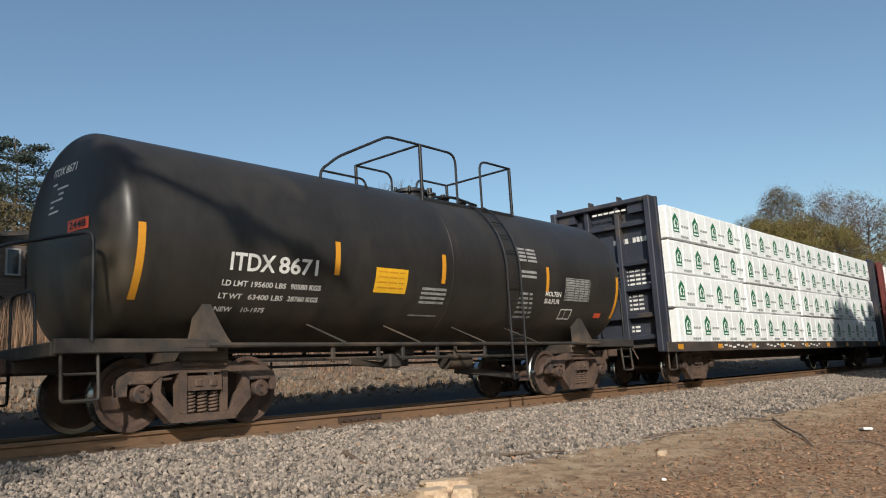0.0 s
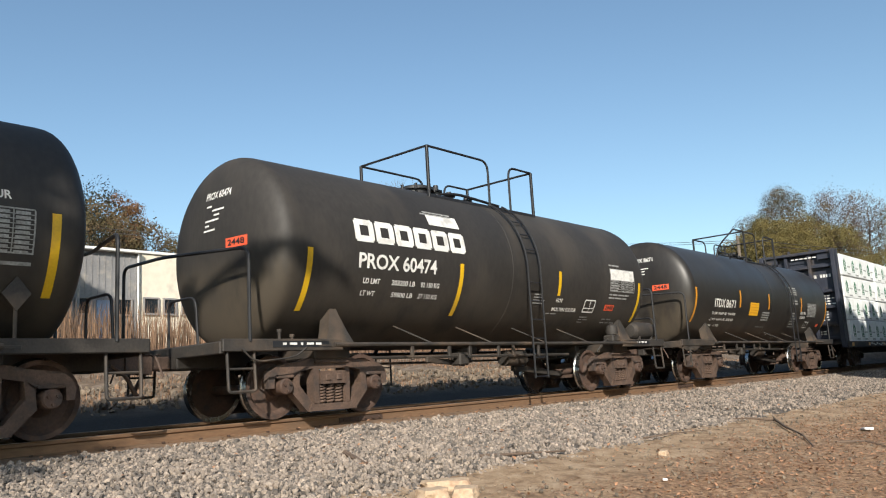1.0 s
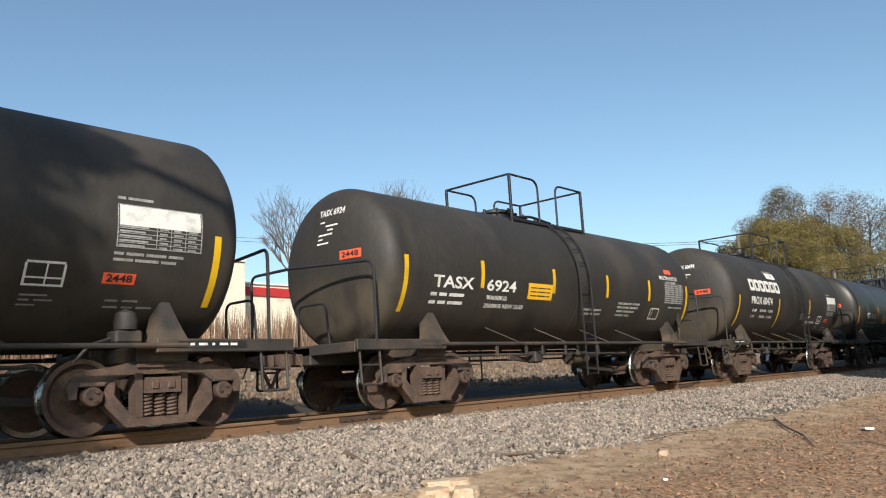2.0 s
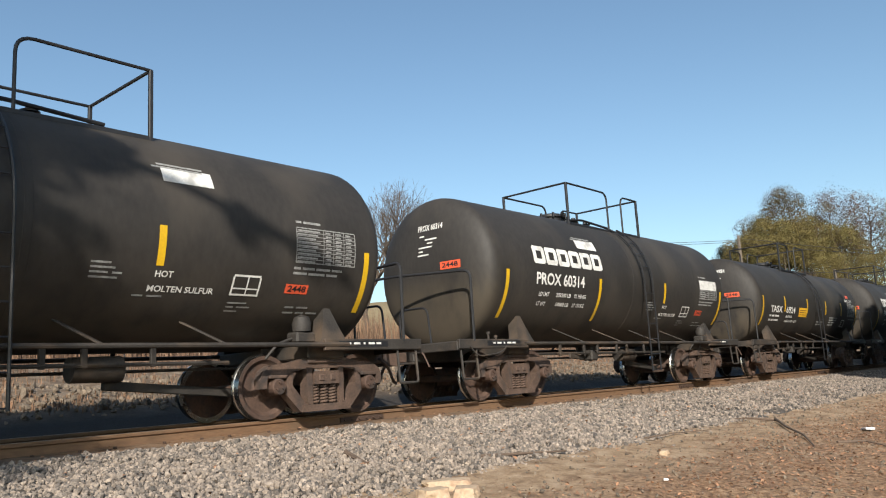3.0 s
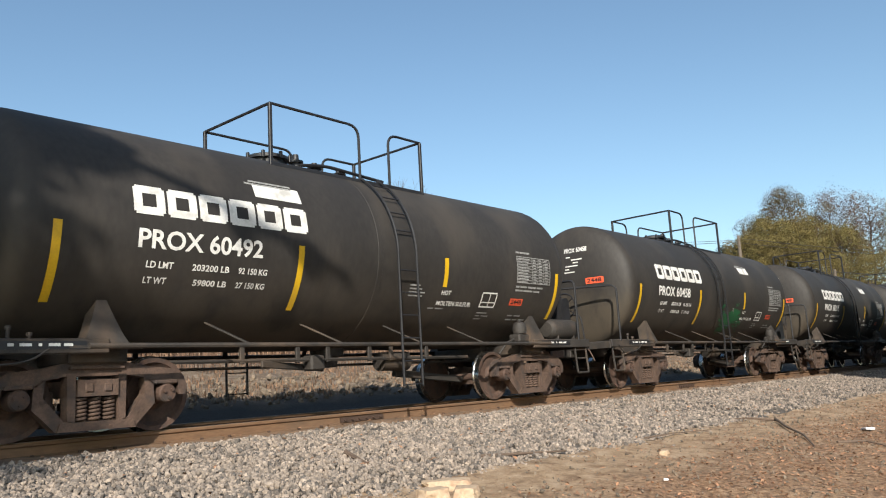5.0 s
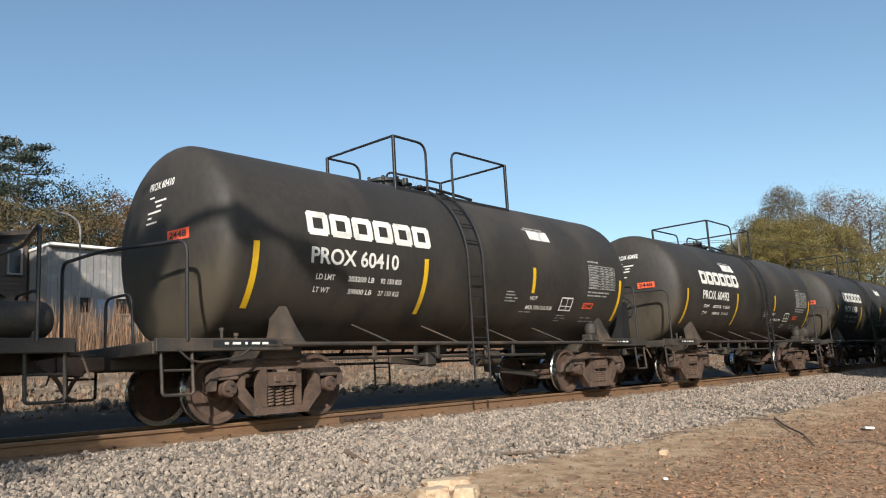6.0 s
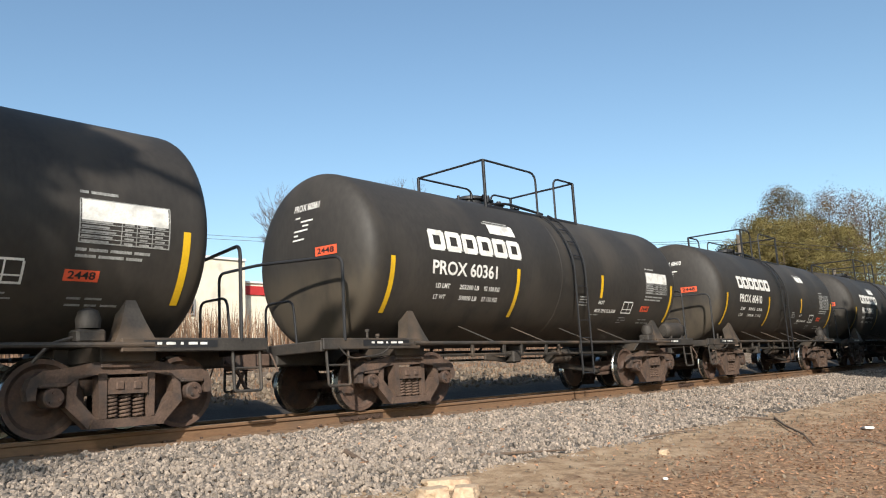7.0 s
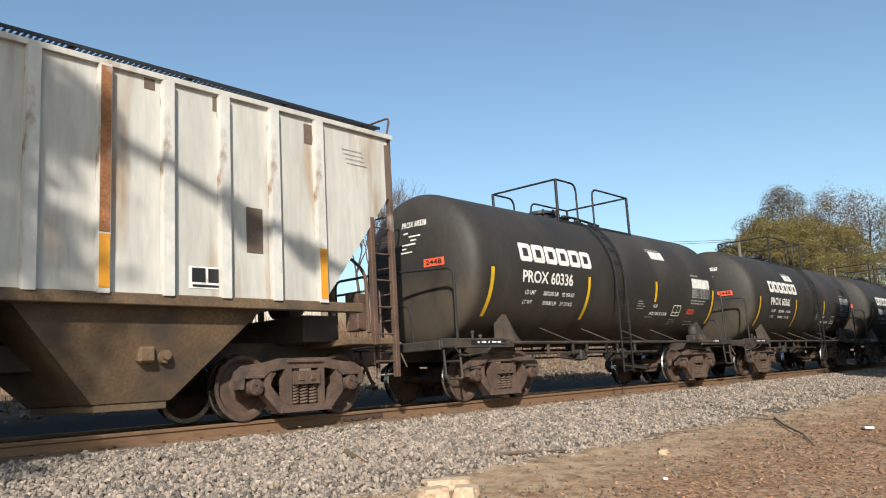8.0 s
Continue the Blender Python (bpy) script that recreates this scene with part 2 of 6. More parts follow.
def ground_material():
    m = bpy.data.materials.new("dirt_leaves_bank_and_train_shade")
    m.use_nodes = True
    nt = m.node_tree
    b = nt.nodes["Principled BSDF"]
    b.inputs["Roughness"].default_value = 0.95
    tc = nt.nodes.new("ShaderNodeTexCoord")
    sep = nt.nodes.new("ShaderNodeSeparateXYZ")
    nt.links.new(tc.outputs["Object"], sep.inputs[0])

    def tex(sc, det=8.0):
        n = nt.nodes.new("ShaderNodeTexNoise")
        n.inputs["Scale"].default_value, n.inputs["Detail"].default_value, n.inputs["Roughness"].default_value = sc, det, 0.65
        nt.links.new(tc.outputs["Object"], n.inputs["Vector"])
        return n.outputs[0]

    def ramp(src, stops):
        n = nt.nodes.new("ShaderNodeValToRGB")
        while len(n.color_ramp.elements) < len(stops):
            n.color_ramp.elements.new(0.5)
        for e, (p, c) in zip(n.color_ramp.elements, stops):
            e.position, e.color = p, (*c, 1)
        nt.links.new(src, n.inputs[0])
        return n.outputs[0]

    def mix(fac, a, c, mode="MIX"):
        n = nt.nodes.new("ShaderNodeMix")
        n.data_type, n.blend_type = "RGBA", mode
        for s, v in ((n.inputs[0], fac), (n.inputs[6], a), (n.inputs[7], c)):
            if hasattr(v, "is_output"):
                nt.links.new(v, s)
            else:
                s.default_value = v
        return n.outputs[2]

    def along(lo, hi, wob):
        # 0 to 1 as y goes from lo to hi, with an uneven edge
        a = nt.nodes.new("ShaderNodeMath")
        a.operation = "MULTIPLY_ADD"
        nt.links.new(tex(0.8), a.inputs[0])
        a.inputs[1].default_value = wob
        nt.links.new(sep.outputs[1], a.inputs[2])
        r = nt.nodes.new("ShaderNodeMapRange")
        r.inputs["From Min"].default_value, r.inputs["From Max"].default_value = lo + wob / 2, hi + wob / 2
        nt.links.new(a.outputs[0], r.inputs["Value"])
        return r.outputs[0]

    sand = ramp(tex(4.0), ((0.34, (0.17, 0.10, 0.055)), (0.5, (0.33, 0.225, 0.135)), (0.68, (0.46, 0.345, 0.235))))
    leafy = ramp(tex(16.0), ((0.36, (0.085, 0.045, 0.025)), (0.5, (0.25, 0.14, 0.072)), (0.66, (0.42, 0.275, 0.165))))
    near = mix(along(-6.9, -5.7, 1.8), leafy, sand)
    bank = ramp(tex(3.0), ((0.3, (0.075, 0.05, 0.033)), (0.5, (0.17, 0.12, 0.078)), (0.7, (0.29, 0.235, 0.18))))
    patchy = ramp(tex(1.1), ((0.45, (0, 0, 0)), (0.62, (1, 1, 1))))
    near = mix(patchy, near, mix(0.55, near, sand))
    near = mix(ramp(tex(2.6), ((0.56, (0, 0, 0)), (0.66, (0.6, 0.6, 0.6)))), near, (0.13, 0.085, 0.05, 1))
    # shade under and behind the train, put into the ground colour up to the bank
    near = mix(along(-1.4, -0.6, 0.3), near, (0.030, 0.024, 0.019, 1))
    far = ramp(tex(0.12), ((0.35, (0.20, 0.15, 0.08)), (0.65, (0.28, 0.22, 0.12))))
    col = mix(along(3.9, 5.0, 0.8), near, bank)
    col = mix(along(20.0, 30.0, 4.0), col, far)
    col = mix(0.6, col, ramp(tex(60.0), ((0.3, (0.55, 0.53, 0.5)), (0.7, (1.2, 1.2, 1.2)))), "MULTIPLY")
    nt.links.new(col, b.inputs["Base Color"])
    bp = nt.nodes.new("ShaderNodeBump")
    bp.inputs["Strength"].default_value, bp.inputs["Distance"].default_value = 0.6, 0.03
    nt.links.new(tex(30.0), bp.inputs["Height"])
    nt.links.new(bp.outputs[0], b.inputs["Normal"])
    return m


GROUND = ground_material()
STONE = mat("crushed_granite", (0.28, 0.237, 0.20), 0.95, spec=0.2, var=0.3, scale=9, fine=60, bump=0.2, island=0.6)
# grimy ballast, taken near black to hold the shade under the train
SHADEDGRIME = mat("grimy_ballast_darkened_for_shade", (0.020, 0.017, 0.015), 0.95, spec=0.2, var=0.3, scale=9, fine=60, bump=0.3, island=0.5)
BANKSTONE = mat("tan_bank_stone", (0.19, 0.15, 0.11), 0.9, var=0.3, scale=5, fine=40, bump=0.3, island=0.4)
# bed darker than the loose stones, as painted shade in the gaps between them
BED = mat("packed_ballast_with_gap_shade", (0.10, 0.084, 0.07), 0.95, var=0.4, scale=14, fine=45, bump=0.8)
RUSTYBED = mat("rust_stained_fines", (0.23, 0.14, 0.08), 0.95, var=0.3, scale=8, fine=50, bump=0.6, stain=(0.11, 0.075, 0.05), stain_amount=0.4, stain_scale=3)
RAILRUST = mat("rusty_rail_side", (0.175, 0.098, 0.052), 0.85, var=0.22, scale=2, fine=30, bump=0.15, stain=(0.10, 0.065, 0.042), stain_amount=0.4, stain_scale=2, stretch=(0.25, 1, 1))
RAILTOP = mat("worn_rail_head", (0.30, 0.24, 0.19), 0.42, metal=0.9, var=0.2, scale=3, bump=0.03, stretch=(0.2, 1, 1))
TIEWOOD = mat("old_creosoted_timber", (0.085, 0.062, 0.045), 0.9, var=0.35, scale=4, fine=30, bump=0.5, stretch=(3, 0.5, 1), random_ob=0.25)
DARKROD = mat("dark_joint_steel", (0.06, 0.035, 0.024), 0.8, var=0.3, bump=0.1)

xs = spread(-900, 2500, -6, 46, 0.5)
ys = spread(-400, 900, -12, 16, 0.3)
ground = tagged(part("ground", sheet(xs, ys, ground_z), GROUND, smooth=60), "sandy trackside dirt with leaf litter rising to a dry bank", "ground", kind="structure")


def ballast_z(x, y):
    if abs(y) < 0.82:
        return -0.185 + 0.012 * noise.noise((x * 3, y * 3, 0))
    return ground_z(x, y) + 0.045 - 0.10 * smooth(-4.7, -5.5, y) - 0.1 * smooth(2.4, 3.0, y) + 0.03 * noise.noise((x * 1.6, y * 1.6, 2))


bx = spread(-120, 400, -4, 46, 0.25)
by = [-5.6 + 0.2 * i for i in range(44)]
ballast = tagged(part("ballast_bed", sheet(bx, by, ballast_z), BED, smooth=60), "pale grey crushed stone ballast along the track", "ballast", kind="structure")
fines = part("fines", sheet(bx, [-1.62, -1.5, -1.4, -1.3, -1.15, -1.0, -0.85, -0.7], lambda x, y: ballast_z(x, y) + 0.03 + 0.02 * noise.noise((x * 4, y * 4, 7)) - 0.08 * smooth(-1.38, -1.62, y)), RUSTYBED, ballast, "rust-brown fines beside the rail", smooth=60)


# dark sheet that carries the train's shade as well as grime
part("grimy_bed", sheet(bx, [-0.69 + 0.2 * i for i in range(18)], lambda x, y: ballast_z(x, y) + 0.012), SHADEDGRIME, ballast, "grimy bed between the rails, blackened for the shade under the train", smooth=60)


def rail_profile(y0):
    half = ((0.0665, -0.178), (0.07, -0.166), (0.011, -0.145), (0.009, -0.055), (0.034, -0.040), (0.036, -0.012), (0.024, 0.0))
    return [(y0 - y, z) for y, z in half] + [(y0 + y, z) for y, z in reversed(half)]


def rail(y0, label):
    r = tagged(new("rail"), label, "rail", "rails of the track", "structure")
    side, top = Form(), Form()
    n = 14
    prof = rail_profile(y0)
    cuts = [-150.0, 500.0]
    vs = [(x, y, z) for x in cuts for y, z in prof]
    side.add(vs, [(i, (i + 1) % n, n + (i + 1) % n, n + i) for i in range(n)] + [tuple(range(n)), tuple(range(n, 2 * n))])
    top.box((175, y0, 0.0005), (650, 0.046, 0.004))
    part("rail_body", side, RAILRUST, r, "rust-brown rail side")
    part("running_surface", top, RAILTOP, r, "dull worn running surface")
    return r


near_rail = rail(-0.7525, "rusty steel rail with a worn head, on timber ties")
far_rail = rail(0.7525, "rusty steel rail in the shade under the train")
bar = Form().slab([(-0.46, -0.135), (0.46, -0.135), (0.46, -0.06), (-0.46, -0.06)], -0.022, 0.0)
for k in range(6):
    bar.lathe([(-0.05, 0.0), (-0.05, 0.017), (-0.02, 0.017)], "y", 6, (-0.38 + 0.152 * k, 0, -0.10))
bar_mesh = bar.mesh("joint_bar", DARKROD)
for x in (-3.2, 8.7, 20.6, 32.5):
    part("joint_bar", bar_mesh, DARKROD, near_rail, "dark bolted joint bar", pose(x, -0.763, 0))
spike_mesh = Form().box((0, 0, -0.155), (0.03, 0.05, 0.03), 0.006).mesh("spike", DARKROD)
for i in range(70):
    part("spike", spike_mesh, DARKROD, near_rail, "", pose(1.5 + 0.53 * i + (0.06 if i % 3 else -0.05), -0.835, 0))
ties = tagged(new("crossties"), "dark weathered timber crossties sunk in ballast", "crossties", kind="structure")
tie_mesh = Form().box((0, 0, -0.255), (0.22, 2.6, 0.16), 0.012).mesh("tie", TIEWOOD)
for i in range(110):
    part("tie", tie_mesh, TIEWOOD, ties, "", pose(-6 + 0.53 * i + random.uniform(-0.03, 0.03), random.uniform(-0.04, 0.04), 0, 0, 0, random.uniform(-1.2, 1.2)))


# ---------------------------------------------------------------- running gear
def wheelset_meshes():
    w = Form()
    tr = Form()
    for s in (-1, 1):
        # disc with hub, plate and rim, flange on the inner side
        prof = [(0.84, 0.0), (0.84, 0.13), (0.80, 0.15), (0.765, 0.20), (0.765, 0.34), (0.80, 0.385), (0.82, 0.395), (0.825, 0.452), (0.69, 0.460), (0.675, 0.0)]
        w.lathe([(s * a, r) for a, r in prof], "y", 40)
        tr.lathe([(s * a, r) for a, r in ((0.818, 0.4545), (0.72, 0.4615), (0.70, 0.478), (0.685, 0.482), (0.672, 0.470), (0.672, 0.40))], "y", 40, caps=False)
    w.lathe([(-1.0, 0.0), (-1.0, 0.07), (1.0, 0.07), (1.0, 0.0)], "y", 16)
    for s in (-1, 1):
        # bearing end caps with three bolts
        w.lathe([(s * 0.93, 0.115), (s * 1.14, 0.115), (s * 1.16, 0.10), (s * 1.16, 0.0)], "y", 20)
        for k in range(3):
            a = k * math.tau / 3
            w.lathe([(s * 1.15, 0.02), (s * 1.185, 0.02), (s * 1.185, 0.0)], "y", 6, (0.06 * math.cos(a), 0, 0.06 * math.sin(a)))
    return w.mesh("wheelset", WHEEL), tr.mesh("tread", TREAD)


def sideframe_mesh():
    f = Form()
    y0, y1 = -1.10, -0.94
    # arched top member running out into the pedestal jaws
    top = [(1.13, 0.44), (1.15, 0.56), (1.10, 0.68), (0.98, 0.76), (0.62, 0.80), (0.38, 0.85)]
    under = [(0.38, 0.70), (0.60, 0.66), (0.69, 0.585), (1.03, 0.585), (1.04, 0.44)]
    outline = [(-x, z) for x, z in top] + list(reversed(top)) + list(reversed(under)) + [(-x, z) for x, z in under]
    f.slab(outline, y0, y1)
    for s in (-1, 1):
        # tension member from the inner jaw down to the spring seat
        f.slab([(s * 0.58, 0.68), (s * 0.70, 0.60), (s * 0.72, 0.35), (s * 0.46, 0.085), (s * 0.30, 0.085), (s * 0.30, 0.19), (s * 0.38, 0.21), (s * 0.60, 0.47)], y0, y1)
        # columns beside the springs
        f.slab([(s * 0.25, 0.72), (s * 0.35, 0.72), (s * 0.34, 0.20), (s * 0.25, 0.18)], y0 - 0.015, y1)
        f.box((s * 0.865, y0 + 0.08, 0.60), (0.30, 0.22, 0.05), 0.012)
    f.slab([(-0.46, 0.085), (0.46, 0.085), (0.42, 0.185), (-0.42, 0.185)], y0 - 0.04, y1 + 0.05)
    f.box((0, y0 - 0.01, 0.80), (0.66, 0.05, 0.05), 0.012)
    return f.mesh("side_frame", RUST, 30)


def spring_mesh():
    pts = [(0.062 * math.cos(a), -1.04 + 0.062 * math.sin(a), 0.19 + 0.265 * a / (math.tau * 6)) for a in (i * math.tau / 10 for i in range(61))]
    return Form().tube(pts, 0.0165, 6).mesh("spring", RUST, 60)


def bolster_mesh():
    f = Form()
    f.slab([(-0.235, 0.47), (0.235, 0.47), (0.235, 0.66), (-0.235, 0.66)], -1.15, 1.15)
    for s in (-1, 1):
        for x in (-0.11, 0.11):
            f.box((x, s * 1.14, 0.565), (0.10, 0.06, 0.10), 0.015)
    f.lathe([(0.60, 0.0), (0.60, 0.20), (0.84, 0.20), (0.84, 0.0)], "z", 20)
    # brake beams behind the wheels
    for s in (-1, 1):
        f.beam((s * 0.35, -0.75, 0.36), (s * 0.35, 0.75, 0.36), 0.06, 0.1)
        for y in (-0.75, 0.75):
            f.box((s * 0.395, y, 0.42), (0.05, 0.09, 0.26), 0.012)
    return f.mesh("bolster", RUST, 30)


WHEELSET, TREADS = wheelset_meshes()
SIDEFRAME, SPRINGS, BOLSTER = sideframe_mesh(), spring_mesh(), bolster_mesh()
WHEELS = []


def truck(car, x, base=1.73):
    t = part("truck", BOLSTER, RUST, car, "rusty cast steel truck", pose(x, 0, 0))
    for s in (0, 180):
        part("side_frame", SIDEFRAME, RUST, t, "", pose(0, 0, 0, 0, 0, s))
        for cx in (-0.165, 0.0, 0.165):
            part("spring", SPRINGS, RUST, t, "", pose(0, 0, 0, 0, 0, s) @ pose(cx, 0, 0))
    for dx in (-base / 2, base / 2):
        w = part("wheelset", WHEELSET, WHEEL, t, "rusty wheels with bright treads on an axle", pose(dx, 0, 0.46))
        WHEELS.append(w)
        # the bright tread rings share the wheelset's mesh object
    return t


wheel_bm = bmesh.new()
wheel_bm.from_mesh(WHEELSET)
count = len(wheel_bm.faces)
wheel_bm.from_mesh(TREADS)
wheel_bm.faces.ensure_lookup_table()
for face in wheel_bm.faces[count:]:
    face.material_index = 1
wheel_bm.to_mesh(WHEELSET)
wheel_bm.free()
WHEELSET.materials.append(TREAD)
WHEELSET.polygons.foreach_set("use_smooth", [True] * len(WHEELSET.polygons))
WHEELSET.set_sharp_from_angle(angle=radians(35))


def coupler_mesh(reach):
    f = Form()
    f.box((reach - 0.42, 0, 0.87), (0.70, 0.17, 0.19), 0.02)
    f.slab([(reach - 0.16, 0.72), (reach + 0.03, 0.74), (reach + 0.09, 0.80), (reach + 0.09, 0.98), (reach + 0.02, 1.02), (reach - 0.16, 1.0)], -0.14, 0.14)
    # brake hose and uncoupling lever
    f.tube(bent([(reach - 0.45, -0.3, 0.85), (reach - 0.25, -0.32, 0.72), (reach - 0.1, -0.28, 0.45), (reach + 0.05, -0.2, 0.42)], 0.15), 0.028, 7)
    f.tube(bent([(reach - 0.35, 0, 1.0), (reach - 0.35, -0.6, 0.95), (reach - 0.35, -1.25, 0.92), (reach - 0.3, -1.35, 0.65)], 0.1), 0.014, 6)
    return f


# ---------------------------------------------------------------- tank cars
R_TANK, Z_TANK = 1.50, 2.52
SULFUR_HALF, SULFUR_DOME = 5.61, 0.48


def on_tank(x, z, zc, r, lift=0.006):
    """A point of the shell's near side at the height z."""
    h = max(-0.999, min(0.999, (z - zc) / r))
    a = math.asin(h)
    return (x, -(r + lift) * math.cos(a), zc + (r + lift) * math.sin(a))


def wrap(verts2, x, z, zc, r, lift=0.006):
    """Lays flat marks on the shell: heights run along the arc from z up."""
    a0 = math.asin(max(-0.999, min(0.999, (z - zc) / r)))
    out = []
    for u, v in verts2:
        a = a0 + v / r
        out.append((x + u, -(r + lift) * math.cos(a), zc + (r + lift) * math.sin(a)))
    return out


def patch(f, x, z, w, h, zc, r, lift=0.006, n=None):
    """A rectangle laid on the shell, lower left corner at x, z, arc height h."""
    n = n or max(1, int(h / 0.08))
    vs = [(u, h * i / n) for i in range(n + 1) for u in (0, w)]
    f.add(wrap(vs, x, z, zc, r, lift), [(2 * i, 2 * i + 1, 2 * i + 3, 2 * i + 2) for i in range(n)])


def words(f, text, x, z, h, zc, r, width=None, lift=0.007):
    vs, fs = lettering(text, h, width)
    f.add(wrap(vs, x, z, zc, r, lift), fs)


def bars(f, x, z, widths, h, zc, r, gap=0.05):
    """Writing too small to read, as plain bars."""
    for w in widths:
        patch(f, x, z, w, h, zc, r, 0.006, 1)
        x += w + gap


def card(f, x, z, w, h, rows, cols, zc, r, frame_w=0.018):
    """A ruled table stencilled on the shell."""
    a0 = math.asin((z - zc) / r)
    for i in range(rows + 1):
        zz = zc + r * math.sin(a0 + (h * i / rows) / r)
        patch(f, x, zz, w, frame_w if i in (0, rows) else frame_w * 0.6, zc, r, 0.0065, 1)
    for c in cols:
        patch(f, x + w * c - frame_w / 2, z, frame_w * (1.0 if c in (0, 1) else 0.7), h, zc, r, 0.007)


def shell_mesh(half, r, dome, seam_mat, knuckle=0.16):
    prof = [(-half, 0.0)]
    n = 16
    for i in range(1, n + 1):
        a = math.pi / 2 * i / n
        # a flatter crown turning into a tight knuckle
        prof.append((-half + dome * (1 - math.cos(a) ** (1 - knuckle)), r * math.sin(a) ** (1 - knuckle * 0.4)))
    inner = -half + dome
    for x in (inner + 0.02, inner + 0.05):
        prof.append((x, r))
    for x in (0.05,):
        prof += [(x - 0.05, r), (x - 0.045, r + 0.004), (x + 0.045, r + 0.004), (x + 0.05, r)]
    prof += [(-a, b) for a, b in reversed(prof[:n + 3])]
    return Form().lathe([(x, q) for x, q in prof], "x", 96)


def stripes(car, material, xs, zc, r, tall, short, low):
    for x, kind in xs:
        f = Form()
        h, z = (tall, low) if kind == "t" else (short, low + (tall - short) * 0.98)
        patch(f, x - 0.05, z, 0.10, h, zc, r, 0.006)
        part("stripe", f, material, car, "yellow reflective tape")


def blocks(car, x, z, w, h, zc, r):
    """The maker's white mark, as six plain block shapes."""
    n = 6
    step = w / n
    a0 = math.asin((z - zc) / r)
    zat = lambda v: zc + r * math.sin(a0 + v / r)
    t = h * 0.27
    for i in range(n):
        f = Form()
        x0 = x + i * step
        ww = step * 0.92
        patch(f, x0 + 0.03, zat(h - t), ww - 0.06, t, zc, r, 0.007, 1)
        patch(f, x0 + 0.03, zat(0), ww - 0.06, t, zc, r, 0.007, 1)
        patch(f, x0, zat(0.03), ww * 0.28, h - 0.06, zc, r, 0.009, 4)
        patch(f, x0 + ww * 0.72, zat(0.03), ww * 0.28, h - 0.06, zc, r, 0.009, 4)
        part("mark_block", f, WHITE, car, "white block of the maker's mark")


def platform_rails(car, xl, xr, g0, g1, ya, yb, z0, z1):
    """Hand rails round a top platform, open at the ladder on both sides."""
    rad = 0.024
    for y in (ya, yb):
        for x, g in ((xl, g0), (xr, g1)):
            part("top_rail", Form().tube(bent([(x, y, z1), (g, y, z1), (g, y, z0 - 0.02)], 0.22), rad, 8), BLACKPIPE, car, "bent black pipe railing")
    for x in (xl, xr):
        part("top_rail", Form().tube([(x, ya, z1), (x, yb, z1)], rad, 8), BLACKPIPE, car)
        for y in (ya, yb):
            part("rail_post", Form().box((x, y, (z0 + z1) / 2 - 0.06), (0.055, 0.055, z1 - z0 + 0.14), 0.008), BLACKPIPE, car)


def platform_deck(xl, xr, ya, yb, z, zc, r):
    f = Form()
    for y in (ya, yb):
        f.beam((xl, y, z), (xr, y, z), 0.05, 0.07)
    n = int((xr - xl) / 0.09)
    for i in range(n + 1):
        x = xl + (xr - xl) * i / n
        for y0, y1 in ((ya, ya + 0.45), (yb - 0.45, yb)):
            f.box((x, (y0 + y1) / 2, z), (0.022, abs(y1 - y0), 0.035))
    for x in (xl + 0.1, (xl + xr) / 2, xr - 0.1):
        f.box((x, (ya + yb) / 2, z - 0.05), (0.07, yb - ya, 0.05), 0.008)
    return f


def side_ladder(x, half_w, zc, r, z_top, z_low, out=0.10):
    f = Form()
    a_top = math.asin((z_top - zc) / r)
    for s in (-half_w, half_w):
        pts = [(x + s, -(r + out * (0.35 + 0.65 * (1 - i / 14))) * math.cos(a_top * i / 14), zc + (r + out * 0.6) * math.sin(a_top * i / 14)) for i in range(15)]
        pts = [(x + s, -(r + out), z_low)] + [(x + s, -(r + out), zc - 0.1)] + pts
        f.tube(pts, 0.021, 6)
    z = z_low + 0.03
    while z < zc:
        f.tube([(x - half_w, -(r + out), z), (x + half_w, -(r + out), z)], 0.012, 6)
        z += 0.36
    for k in range(1, 5):
        a = a_top * k / 5
        y, zz = -(r + out * 0.7) * math.cos(a), zc + (r + out * 0.6) * math.sin(a)
        f.tube([(x - half_w, y, zz), (x + half_w, y, zz)], 0.012, 6)
    return f


def saddle_mesh(x, zc, r):
    """The gusseted cradle between tank and bolster: a plate with a narrow top."""
    f = Form()
    for s in (-1, 1):
        top = on_tank(0, 1.58, zc, r, 0.015)
        for dx0, dx1, dt0, dt1 in ((-0.40, 0.40, -0.06, 0.06),):
            pts = []
            for i in range(7):
                t = i / 6
                z = 1.04 + (1.58 - 1.04) * t
                hw = 0.29 + (0.06 - 0.29) * t ** 0.75
                y = 1.34 + (abs(top[1]) - 1.34) * t
                pts.append((z, hw, y))
            vs = []
            for z, hw, y in pts:
                vs += [(x - hw, s * y, z), (x + hw, s * y, z), (x + hw, s * (y - 0.22), z), (x - hw, s * (y - 0.22), z)]
            fs = [(4 * i + k, 4 * i + (k + 1) % 4, 4 * i + 4 + (k + 1) % 4, 4 * i + 4 + k) for i in range(6) for k in range(4)]
            f.add(vs, fs + [(0, 1, 2, 3), (24, 25, 26, 27)])
        f.box((x, s * 1.30, 1.02), (0.9, 0.14, 0.05), 0.01)
    f.box((x, 0, 0.94), (0.7, 2.3, 0.2), 0.02)
    return f


